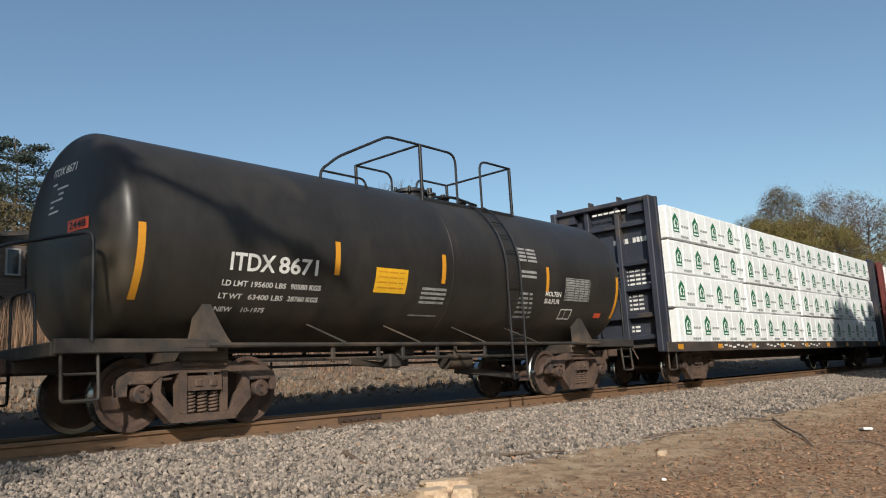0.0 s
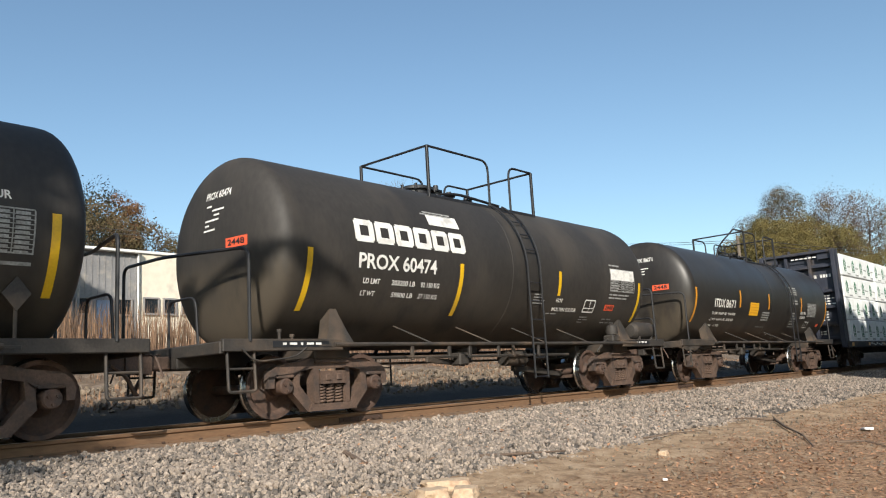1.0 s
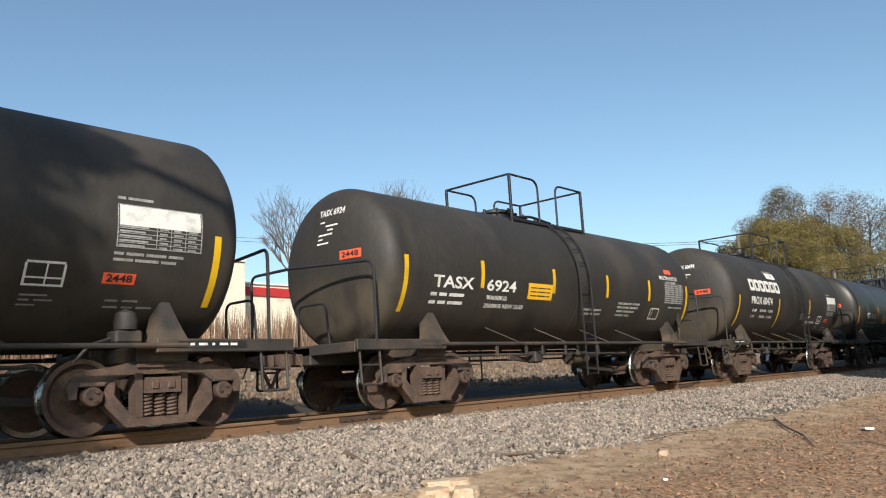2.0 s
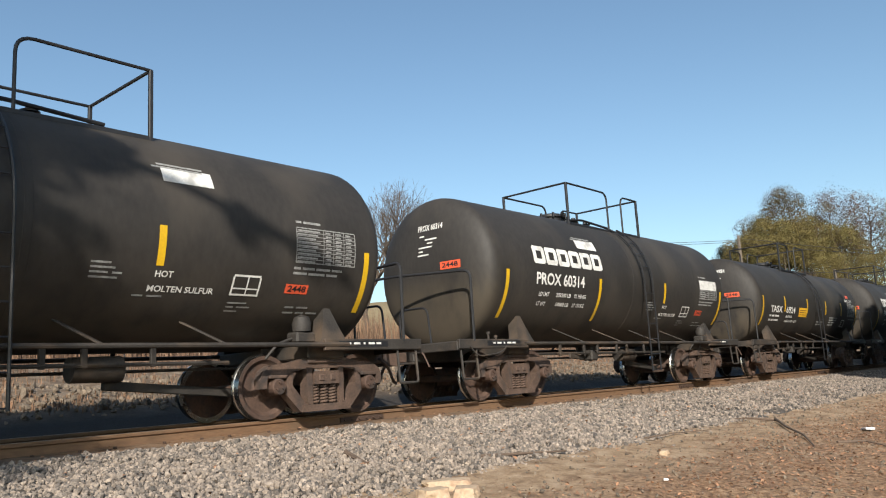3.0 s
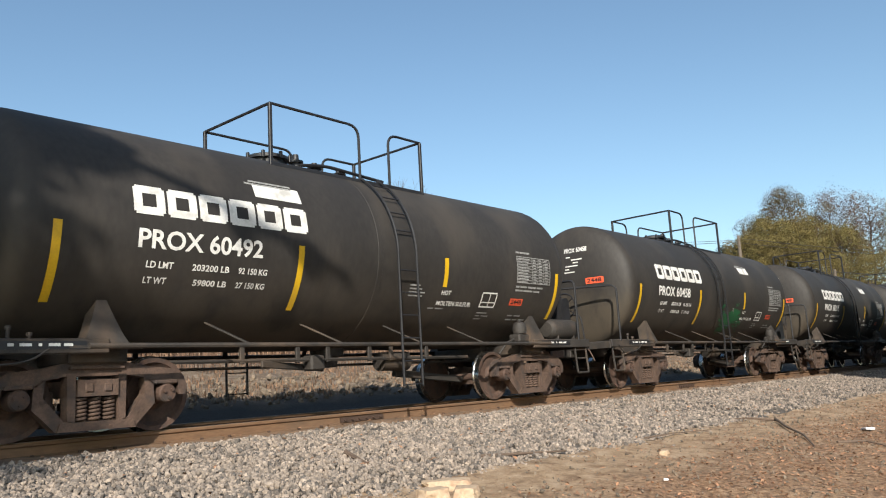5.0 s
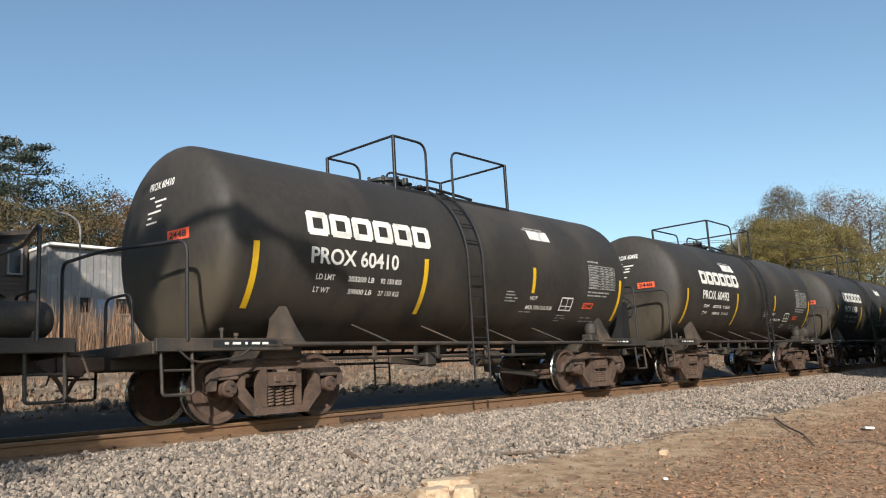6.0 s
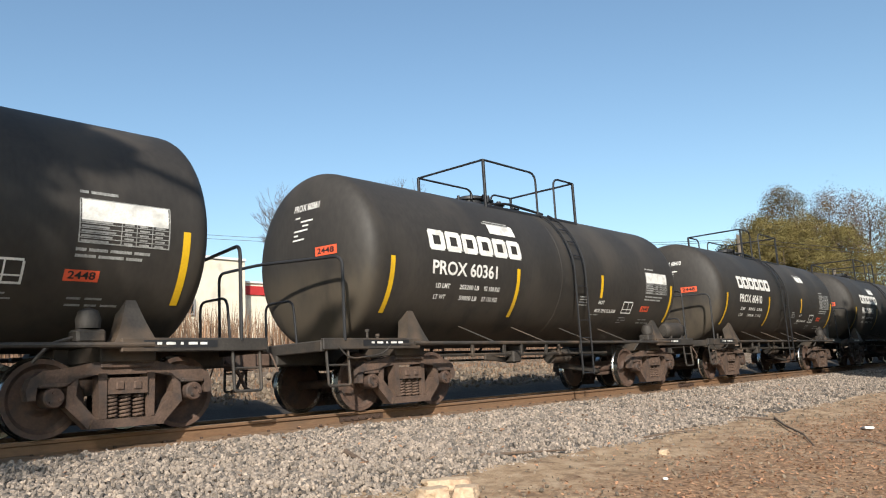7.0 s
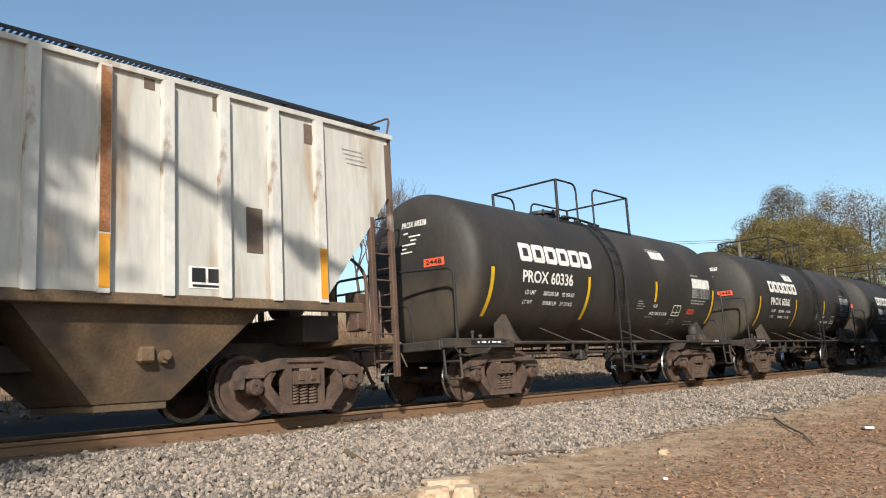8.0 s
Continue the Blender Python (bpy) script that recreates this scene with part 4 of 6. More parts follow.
for i in range(9):
    bars(f, 3.76, ZI + RI * math.sin(math.asin((1.93 - ZI) / RI) + 0.051 * i / RI), (0.3, 0.15, 0.15, 0.15), 0.026, ZI, RI, 0.04)
for i in range(4):
    bars(f, -0.62, 1.72 + 0.08 * i * 0.9, (0.62,), 0.045, ZI, RI)
    bars(f, 2.05, 2.62 + 0.075 * i, (0.3, 0.3), 0.045, ZI, RI)
for i in range(2):
    bars(f, 2.15, 2.30 + 0.09 * i, (0.5,), 0.05, ZI, RI)
for i in range(6):
    bars(f, 2.15, 1.55 + 0.085 * i, (0.42 - 0.03 * i, 0.1), 0.045, ZI, RI)
bars(f, -0.75, 1.52, (0.7,), 0.03, ZI, RI)
tagged(part("small_stencil", f, GREYSTENCIL, lead, "faded small stencils and ruled table"), kind="stuff")
f = Form()
patch(f, -1.72, 1.85, 0.72, 0.40, ZI, RI, 0.006)
part("notice", f, YELLOWPLACARD, lead, "yellow emergency notice")
f = Form()
for i in range(4):
    bars(f, -1.66, 1.92 + 0.08 * i, (0.2, 0.2, 0.12), 0.022, ZI, RI, 0.03)
part("notice_lines", f, ORANGE, lead).location.y = -0.003
f = Form()
patch(f, 5.1, 1.60, 0.28, 0.12, ZI, RI, 0.006, 2)
part("placard", f, REDPLACARD, lead, "red-orange hazard placard")
f = Form()
for y in (-0.80,):
    f.tube(bent([(-2.25, y, 3.62), (-2.25, y, 3.86), (-1.85, y, 4.16), (-0.70, y, 4.73), (0.15, y, 4.74)], 0.12), 0.024, 8)
    f.tube(bent([(-2.2, y, 3.86), (-1.3, y, 3.86), (-1.2, y, 3.62)], 0.1), 0.02, 8)
part("hump_rail", f, BLACKPIPE, lead, "sloping black pipe railing")
shell.location.x = 0.13
end_marks(lead, 6.06, RI, 0.42, ZI, "ITDX 8671")
TRAIN.append((lead, 9.85))
WHEELS += [o for o in lead.children_recursive if o.name.startswith("wheelset")]


# ---------------------------------------------------------------- lumber flat car
NAVY = mat("dark_blue_grey_paint", (0.030, 0.034, 0.050), 0.55, var=0.25, scale=1.5, bump=0.06, stain=(0.07, 0.055, 0.045), stain_amount=0.25)
MAROON = mat("faded_maroon_paint", (0.16, 0.035, 0.03), 0.65, var=0.25, bump=0.08)
WRAP = mat("white_woven_lumber_wrap", (0.79, 0.81, 0.81), 0.5, var=0.07, scale=1.6, fine=9, bump=0.12, stretch=(0.5, 1, 1.5))
LOGOGREEN = mat("green_print", (0.012, 0.14, 0.06), 0.55, var=0.1, bump=0.0)
LOGOGREY = mat("grey_print", (0.30, 0.32, 0.31), 0.6, var=0.1, bump=0.0)
# grime of the flat car decks; also painted shade on the hopper's underframe
DECKBROWN = mat("grimy_deck_and_shaded_sill", (0.045, 0.035, 0.03), 0.8, var=0.3, bump=0.15, stain=(0.09, 0.06, 0.045), stain_amount=0.4)
FLAT_HALF = 10.65


def flat_car():
    car = tagged(new("flat_car"), "bulkhead flat car with dark blue end walls, loaded with lumber", "flat car", "flat cars of the train")
    f = Form()
    for y in (-1.46, 1.46):
        f.box((0, y, 0.915), (2 * FLAT_HALF + 0.5, 0.10, 0.25), 0.015)
    f.box((0, 0, 0.98), (2 * FLAT_HALF + 0.5, 2.84, 0.08), 0.01)
    f.box((0, 0, 0.78), (18, 0.7, 0.4), 0.03)
    part("deck", f, DECKBROWN, car, "grimy brown steel deck")
    for s in (-1, 1):
        w = part("bulkhead", Form().box((0, 0, 2.85), (0.10, 2.9, 3.75), 0.02), NAVY, car, "tall dark blue end wall", pose(s * (FLAT_HALF + 0.05), 0, 0, 0, 0, 0 if s < 0 else 180))
        for y in (-1.40, 1.40):
            f = Form().box((-0.2, y, 2.78), (0.42, 0.16, 3.95), 0.02)
            f.box((-0.02, y * 1.055, 2.78), (0.12, 0.06, 3.95), 0.01)
            part("post", f, NAVY, w)
        part("top_beam", Form().box((-0.18, 0, 4.70), (0.34, 2.8, 0.12), 0.02), NAVY, w)
        for z in (4.12, 3.1, 2.45, 1.75, 1.2):
            part("brace", Form().box((-0.14, 0, z), (0.2, 2.66, 0.12), 0.015), NAVY, w)
        for y in (-0.45, 0.45):
            part("stiffener", Form().box((-0.16, y, 2.9), (0.2, 0.13, 3.5), 0.015), NAVY, w)
        for y in (-1.05, 1.05):
            part("gusset", Form().slab([(-0.26, 4.4), (-0.10, 4.4), (-0.10, 4.66), (-0.26, 4.66)], y - 0.25, y + 0.25), NAVY, w)
        for y in (-0.55, 0.3, 1.3):
            part("lug", Form().slab([(-0.3, 4.75), (0.02, 4.75), (-0.1, 4.88), (-0.3, 4.88)], y - 0.02, y + 0.02), NAVY, w)
        f = Form()
        for z in (3.72,):
            for i, wd in enumerate((0.16, 0.16, 0.16, 0.16, 0.0, 0.15, 0.15, 0.15, 0.15)):
                f.box((-0.056, -0.25 - 0.085 * 1.3 * i, z), (0.006, wd * 0.55, 0.13))
        for j, (z, n) in enumerate(((4.50, 6), (2.92, 5), (2.80, 6), (2.69, 5), (2.58, 6), (2.27, 3), (2.16, 3), (2.05, 3), (1.94, 3), (1.48, 2), (1.38, 2))):
            for i in range(n):
                f.box((-0.30 if z > 4.4 else -0.056, (0.15 if z > 4.4 else -0.3 if n > 4 else -0.5) - 0.17 * i, z), (0.006, 0.13, 0.05))
        tagged(part("stencil", f, WHITE, w, "white stencilled lettering"), kind="stuff")
        part("coupler", coupler_mesh(11.65), RUST, car, "rusty knuckle coupler", pose(0, 0, 0, 0, 0, 0 if s > 0 else 180))
        truck(car, s * 8.42)
        for y in (-1.42, 1.42):
            x0 = s * (FLAT_HALF + 0.1)
            part("sill_step", Form().tube(bent([(x0, y, 0.85), (x0, y, 0.36), (x0 - s * 0.42, y, 0.36), (x0 - s * 0.42, y, 0.85)], 0.05), 0.022, 6), DECKBROWN, car)
    f = Form()
    for i in range(9):
        f.box((-10.2 + 2.5 * i, -1.5125, 0.92), (0.30, 0.005, 0.13))
    part("stripe", f, ORANGE, car, "orange-yellow reflective tape")
    f = Form()
    for i in range(26):
        f.box((-7.6 + 0.3 * i + (0.6 if i > 9 else 0) + (0.7 if i > 18 else 0), -1.5125, 0.92 + 0.03 * ((i * 5) % 3 - 1)), (0.2, 0.005, 0.05))
    tagged(part("stencil", f, WHITE, car, "small white stencils"), kind="stuff")
    return car


def package_meshes():
    w = Form()
    rng = random.Random(3)
    nx, nz = 12, 5
    L, D, H = 4.94, 1.40, 0.885
    # a wrapped bundle with soft edges and slightly sagging sides
    w.box((0, 0, H / 2), (L, D, H), 0.03)
    for i in range(9):
        x = -L / 2 + 0.3 + i * 0.54
        w.box((x, -D / 2 - 0.003, H / 2), (0.02, 0.01, H * 0.96), 0.002)
    logo = Form()
    hw = 0.17
    logo.slab([(-hw, 0.0), (hw, 0.0), (hw, 0.36), (0, 0.52), (-hw, 0.36)], -0.004, 0.0)
    mark = Form()
    mark.slab([(-0.10, 0.12), (0.10, 0.12), (0.12, 0.27), (0, 0.38), (-0.12, 0.27)], -0.009, -0.005)
    mark.slab([(-0.13, 0.03), (0.13, 0.03), (0.13, 0.07), (-0.13, 0.07)], -0.009, -0.005)
    tree = Form()
    tree.slab([(-0.022, 0.11), (0.022, 0.11), (0.03, 0.2), (0.085, 0.2), (0.045, 0.26), (0.07, 0.26), (0, 0.345), (-0.07, 0.26), (-0.045, 0.26), (-0.085, 0.2), (-0.03, 0.2)], -0.014, -0.010)
    word = Form()
    for i in range(3):
        word.box((0.38 + 0.16 * i, -0.003, 0.19), (0.12, 0.004, 0.055))
    for i in range(4):
        word.box((0.30 + 0.12 * i, -0.003, -0.10), (0.09, 0.004, 0.06))
    return w.mesh("wrap", WRAP), logo.mesh("logo", LOGOGREEN), mark.mesh("logo_field", WRAP), tree.mesh("logo_tree", LOGOGREEN), word.mesh("print", LOGOGREY)


def lumber(x0):
    """Four tiers of wrapped bundles, two abreast, on the flat car's deck."""
    wrap_me, logo_me, field_me, tree_me, word_me = package_meshes()
    first = {}
    out = []
    for tier in range(4):
        for k in range(4):
            for row in (0, 1):
                if row not in first:
                    p = tagged(new("lumber_bundle"), "white wrapped lumber bundle with green marks on a flat car", "lumber", "lumber bundles on the flat cars")
                    part("wrap", wrap_me, WRAP, p)
                    if row == 0:
                        for i in range(4):
                            x = -1.95 + 1.235 * i
                            lg = part("logo", logo_me, LOGOGREEN, p, "green house mark", pose(x, -0.706, 0.20))
                            part("logo_field", field_me, WRAP, lg)
                            part("logo_tree", tree_me, LOGOGREEN, lg)
                            tagged(part("print", word_me, LOGOGREY, p, "grey printed line", pose(x, -0.706, 0.20)), kind="stuff")
                    first[row] = p
                else:
                    p = copy_thing(first[row], Matrix.Identity(4))
                shift = (0.12, -0.1, 0.05, -0.06)[(tier + k) % 4] * 0.5
                out.append((p, x0 - 7.62 + 5.06 * k + shift, (-0.725, 0.725)[row] + 0.02 * ((tier + k) % 3 - 1), 1.03 + 0.905 * tier))
    return out


FLAT_X = 28.80
flat = flat_car()
TRAIN.append((flat, FLAT_X))
ahead = tagged(copy_thing(flat, Matrix.Identity(4)), "bulkhead flat car with faded maroon end walls, loaded with lumber", "flat car", "flat cars of the train")
TRAIN.append((ahead, FLAT_X + 23.3))
for o in ahead.children_recursive:
    if o.data and NAVY.name in o.data.materials:
        o.material_slots[0].link = "OBJECT"
        o.material_slots[0].material = MAROON
WHEELS += [o for c in (flat, ahead) for o in c.children_recursive if o.name.startswith("wheelset")]
LOADS = lumber(FLAT_X) + lumber(FLAT_X + 23.3)
for p, x, y, z in LOADS:
    p.matrix_basis = pose(x, y, z)
for car, x in TRAIN:
    car.matrix_basis = pose(x, 0, 0)

# ---------------------------------------------------------------- covered hopper
def hopper_side_material():
    m = mat("weathered_light_grey_paint", (0.46, 0.447, 0.415), 0.7, var=0.13, scale=0.8, fine=7, bump=0.04, stain=(0.30, 0.22, 0.15), stain_amount=0.22, stain_scale=1.3, stretch=(1.8, 1, 0.3))
    return m


HOPPERGREY = hopper_side_material()
RIBWHITE = mat("weathered_off_white_rib_paint", (0.53, 0.515, 0.485), 0.65, var=0.14, scale=2, fine=9, bump=0.05, stain=(0.20, 0.13, 0.085), stain_amount=0.22, stain_scale=4.5, stretch=(1, 1, 0.6))
HOPPERRUST = mat("rust_orange_patch", (0.28, 0.12, 0.05), 0.85, var=0.35, scale=3, bump=0.2, stain=(0.42, 0.38, 0.33), stain_amount=0.2)
HOPPERDIRT = mat("mud_brown_steel", (0.135, 0.088, 0.050), 0.85, var=0.3, scale=1.6, fine=25, bump=0.2, stain=(0.06, 0.045, 0.035), stain_amount=0.4)
ENDSTEEL = mat("rust_brown_end_steel", (0.10, 0.058, 0.042), 0.8, var=0.35, scale=4, bump=0.2, stain=(0.30, 0.28, 0.25), stain_amount=0.15)
BROWNPATCH = mat("brown_repair_paint", (0.12, 0.085, 0.065), 0.8, var=0.25, bump=0.1)


def hopper_car():
    car = tagged(new("hopper_car"), "weathered light grey covered hopper car with rust streaks and brown bays", "hopper car")
    body = Form()
    outline = [(-5.9, 1.62), (5.9, 1.62), (7.25, 3.30), (7.38, 3.6), (7.38, 4.33), (-7.38, 4.33), (-7.38, 3.6), (-7.25, 3.30)]
    body.slab(outline, -1.5, 1.5)
    part("body", body, HOPPERGREY, car, "light grey steel side sheets streaked with rust")
    roof = Form()
    roof.slab([(-7.4, 4.33), (7.4, 4.33), (7.4, 4.40), (-7.4, 4.40)], -1.56, 1.56)
    roof.slab([(-7.2, 4.40), (7.2, 4.40), (7.2, 4.47), (-7.2, 4.47)], -1.0, 1.0)
    part("roof", roof, HOPPERGREY, car, "grey roof sheet")
    rib = Form().slab([(-0.07, 1.6), (0.07, 1.6), (0.07, 4.33), (-0.07, 4.33)], -1.60, -1.5)
    rib_mesh = rib.mesh("rib", RIBWHITE)
    for i in range(15):
        x = 5.83 - 0.805 * i
        rusty = i == 4
        part("rib", rib_mesh, HOPPERGREY, car, "", pose(x, 0, 0))
        part("rib", rib_mesh, HOPPERGREY, car, "", pose(-x * 1.0, 0, 0, 0, 0, 180))
        if rusty:
            f = Form().box((x, -1.602, 3.3), (0.125, 0.006, 2.0))
            part("rust_streak", f, HOPPERRUST, car, "orange rust streak")
    f = Form()
    for x, z, w, h in ((4.72, 2.55, 0.26, 0.62), (7.31, 3.78, 0.12, 0.9), (5.72, 4.1, 0.22, 0.3), (4.15, 4.2, 0.12, 0.2), (3.2, 4.25, 0.14, 0.14)):
        part("patch", Form().box((x, -1.504, z), (w, 0.007, h)), BROWNPATCH, car, "brown repainted patch")
    f = Form()
    for x, z, h in ((5.83, 1.66, 0.72), (2.61, 1.66, 0.62)):
        part("stripe", Form().box((x, -1.603, z + h / 2), (0.125, 0.006, h)), ORANGE, car, "orange-yellow reflective tape")
    f = Form().box((3.98, -1.504, 1.86), (0.5, 0.006, 0.28))
    panel = part("data_panel", f, WHITE, car, "white framed data panel")
    f = Form()
    for x in (3.865, 4.095):
        f.box((x, -1.509, 1.89), (0.19, 0.006, 0.18))
    f.box((3.98, -1.509, 1.755), (0.4, 0.006, 0.03))
    tagged(part("panel_fields", f, BLACKPIPE, panel), kind="stuff")
    f = Form()
    for i in range(4):
        f.box((6.55 + 0.03 * i, -1.504, 4.0 - 0.07 * i), (0.42, 0.004, 0.02))
    part("small_stencil", f, GREYSTENCIL, car)
    for y in (-1.5, 1.5):
        part("side_sill", Form().box((0, y, 1.55), (13.2, 0.14, 0.14), 0.012), HOPPERDIRT, car, "mud-brown side sill")
    # dark colour stands in for the shadow between bays and trucks
    part("center_sill", Form().box((0, 0, 0.95), (15.0, 0.6, 0.34), 0.02), DECKBROWN, car)
    for s in (-1, 1):
        part("end_platform", Form().box((s * 6.9, 0, 1.06), (0.9, 2.9, 0.1), 0.012), HOPPERDIRT, car)
        # darkened likewise for the shadow above the truck
        part("bolster_box", Form().box((s * 6.25, 0, 1.28), (0.7, 2.0, 0.4), 0.02), DECKBROWN, car)
    bay = Form()
    top, bot = (-1.62, 1.62), (-0.5, 0.5)
    vs = [(top[0], -1.42, 1.52), (top[1], -1.42, 1.52), (top[1], 1.42, 1.52), (top[0], 1.42, 1.52), (bot[0], -0.95, 0.36), (bot[1], -0.95, 0.36), (bot[1], 0.95, 0.36), (bot[0], 0.95, 0.36)]
    bay.add(vs, [(0, 1, 2, 3), (7, 6, 5, 4), (0, 4, 5, 1), (1, 5, 6, 2), (2, 6, 7, 3), (3, 7, 4, 0)])
    bay_mesh = bay.mesh("bay", HOPPERDIRT, 20)
    gate_mesh = Form().box((0, 0, 0.31), (0.92, 1.86, 0.1), 0.01).mesh("outlet_gate", HOPPERDIRT)
    flange = Form().slab([(-1.64, 1.52), (-1.58, 1.52), (-0.45, 0.36), (-0.51, 0.36)], -0.03, 0.03)
    flange_mesh = flange.mesh("flange", HOPPERDIRT)
    vent = Form().lathe([(-1.20, 0.0), (-1.20, 0.085), (-1.17, 0.10), (-0.9, 0.10)], "y", 14)
    vent.lathe([(-1.24, 0.0), (-1.24, 0.05), (-1.19, 0.05)], "y", 8)
    vent_mesh = vent.mesh("vent_cap", HOPPERDIRT)
    pocket_mesh = Form().box((0, -1.17, 0), (0.22, 0.16, 0.2), 0.03).mesh("operating_socket", HOPPERDIRT)
    for x in (-3.25, 0.02, 3.29):
        b = part("bay", bay_mesh, HOPPERDIRT, car, "mud-brown discharge bay", pose(x, 0, 0))
        part("outlet_gate", gate_mesh, HOPPERDIRT, b)
        for s in (1, -1):
            fl = part("flange", flange_mesh, HOPPERDIRT, b)
            fl.matrix_basis = Matrix(((s, 0, 0, 0), (0, 1, -0.405, -0.814), (0, 0, 1, 0), (0, 0, 0, 1)))
        part("vent_cap", vent_mesh, HOPPERDIRT, b, "", pose(0.30, 0, 0.90))
        part("operating_socket", pocket_mesh, HOPPERDIRT, b, "", pose(0.04, 0, 0.92))
    # running boards and brackets on the roof
    for y in (-1.18, 1.18):
        f = Form()
        for dy in (-0.2, 0.0, 0.2):
            f.box((0, y + dy, 4.55), (14.6, 0.016, 0.045))
        for i in range(209):
            f.box((-7.3 + 0.07 * i, y, 4.55), (0.012, 0.42, 0.035))
        for i in range(10):
            f.box((-7.0 + 1.55 * i, y, 4.47), (0.05, 0.36, 0.13))
        part("running_board", f, BLACKPIPE, car, "dark steel grating walkway")
    for s in (-1, 1):
        f = Form()
        for y in (-1.46, 1.46):
            f.box((s * 7.36, y, 2.45), (0.09, 0.09, 3.9), 0.01)
            f.box((s * 6.92, y, 2.0), (0.09, 0.09, 2.0), 0.01)
            for i in range(9):
                f.tube([(s * 7.36, y, 0.55 + 0.42 * i), (s * 7.36, y - math.copysign(0.42, y), 0.55 + 0.42 * i)], 0.014, 6)
                if i < 6:
                    f.tube([(s * 7.36, y, 0.75 + 0.42 * i), (s * 6.92, y, 0.75 + 0.42 * i)], 0.014, 6)
        f.box((s * 7.36, -1.04, 2.45), (0.06, 0.06, 3.9), 0.01)
        f.box((s * 7.36, 1.04, 2.45), (0.06, 0.06, 3.9), 0.01)
        for y in (-0.55, 0.55):
            f.beam((s * 6.0, y, 1.5), (s * 7.25, y, 3.3), 0.08, 0.1)
            f.box((s * 6.85, y, 2.1), (0.1, 0.1, 2.1), 0.01)
        f.tube(bent([(s * 7.36, -1.46, 4.4), (s * 7.45, -1.46, 4.75), (s * 7.45, -0.9, 4.75), (s * 7.36, -0.9, 4.5)], 0.1), 0.018, 6)
        part("end_ladder", f, ENDSTEEL, car, "rust-brown end posts and ladder rungs")
        g = Form()
        for z, y in ((1.75, 0.5), (2.15, -0.1)):
            g.lathe([(-0.32, 0.0), (-0.30, 0.16), (0.30, 0.16), (0.32, 0.0)], "y", 16, (s * 6.75, y, z))
        g.box((s * 7.05, -0.9, 1.55), (0.2, 0.3, 0.6), 0.02)
        g.tube(bent([(s * 6.9, -1.35, 1.2), (s * 7.1, -1.1, 2.2), (s * 6.8, -0.4, 2.9)], 0.2), 0.03, 6)
        g.tube(bent([(s * 7.2, -1.3, 1.1), (s * 7.2, -1.3, 1.9), (s * 7.2, 1.3, 1.9), (s * 7.2, 1.3, 1.1)], 0.1), 0.02, 6)
        part("brake_gear", g, ENDSTEEL, car, "rusty brake reservoir and end piping")
        part("coupler", coupler_mesh(8.0), RUST, car, "rusty knuckle coupler", pose(0, 0, 0, 0, 0, 0 if s > 0 else 180))
        truck(car, s * 5.83)
    return car


hopper = hopper_car()
TRAIN.append((hopper, 1.50 - SPEED * 8.0))
hopper.matrix_basis = pose(TRAIN[-1][1], 0, 0)
WHEELS += [o for o in hopper.children_recursive if o.name.startswith("wheelset")]


# ---------------------------------------------------------------- trees
BARK = mat("grey_brown_bark", (0.11, 0.085, 0.065), 0.9, var=0.3, scale=3, fine=25, bump=0.5)
LEAF = {
    "olive": mat("olive_autumn_leaves", (0.17, 0.135, 0.042), 0.7, var=0.25, bump=0.0, island=0.55),
    "orange": mat("orange_autumn_leaves", (0.15, 0.072, 0.026), 0.7, var=0.25, bump=0.0, island=0.5),
    "dark": mat("dark_evergreen_leaves", (0.022, 0.030, 0.018), 0.7, var=0.25, bump=0.0, island=0.5),
    "pine": mat("pine_needles", (0.028, 0.042, 0.028), 0.7, var=0.25, bump=0.0, island=0.45),
    "hill": mat("olive_brown_autumn_leaves", (0.088, 0.068, 0.025), 0.75, var=0.3, scale=0.5, fine=3, bump=0.0, island=0.15, stain=(0.15, 0.085, 0.04), stain_amount=0.4, stain_scale=0.6),
    "yellow": mat("yellow_green_autumn_leaves", (0.155, 0.120, 0.032), 0.75, var=0.25, scale=0.6, fine=3, bump=0.0, island=0.15, stain=(0.12, 0.11, 0.035), stain_amount=0.4, stain_scale=0.7),
    "mauve": mat("dry_mauve_brown_leaves", (0.135, 0.088, 0.066), 0.8, var=0.25, scale=0.6, fine=3, bump=0.0, island=0.35, stain=(0.15, 0.115, 0.05), stain_amount=0.35, stain_scale=0.5),
}


def leaf_cards(rng, clumps, per, size, flat=1.0):
    """Many small folded leaves round the clump centres (x, y, z, radius)."""
    vs, fs = [], []
    for cx, cy, cz, cr in clumps:
        for _ in range(per):
            d = Vector((rng.gauss(0, 1), rng.gauss(0, 1), rng.gauss(0, 1) * flat)) * (cr * 0.55)
            c = Vector((cx, cy, cz)) + d
            a = Vector((rng.uniform(-1, 1), rng.uniform(-1, 1), rng.uniform(-0.7, 0.7))).normalized()
            b = a.cross(Vector((rng.uniform(-1, 1), rng.uniform(-1, 1), rng.uniform(-1, 1)))).normalized()
            s = size * rng.uniform(0.6, 1.3)
            o = len(vs)
            lift = a.cross(b) * s * 0.25
            vs += [c - a * s, c + b * s * 0.55 + lift, c + a * s, c - b * s * 0.55 + lift]
            fs += [(o, o + 1, o + 2), (o, o + 2, o + 3)]
    f = Form()
    f.v, f.f = [tuple(p) for p in vs], fs
    return f


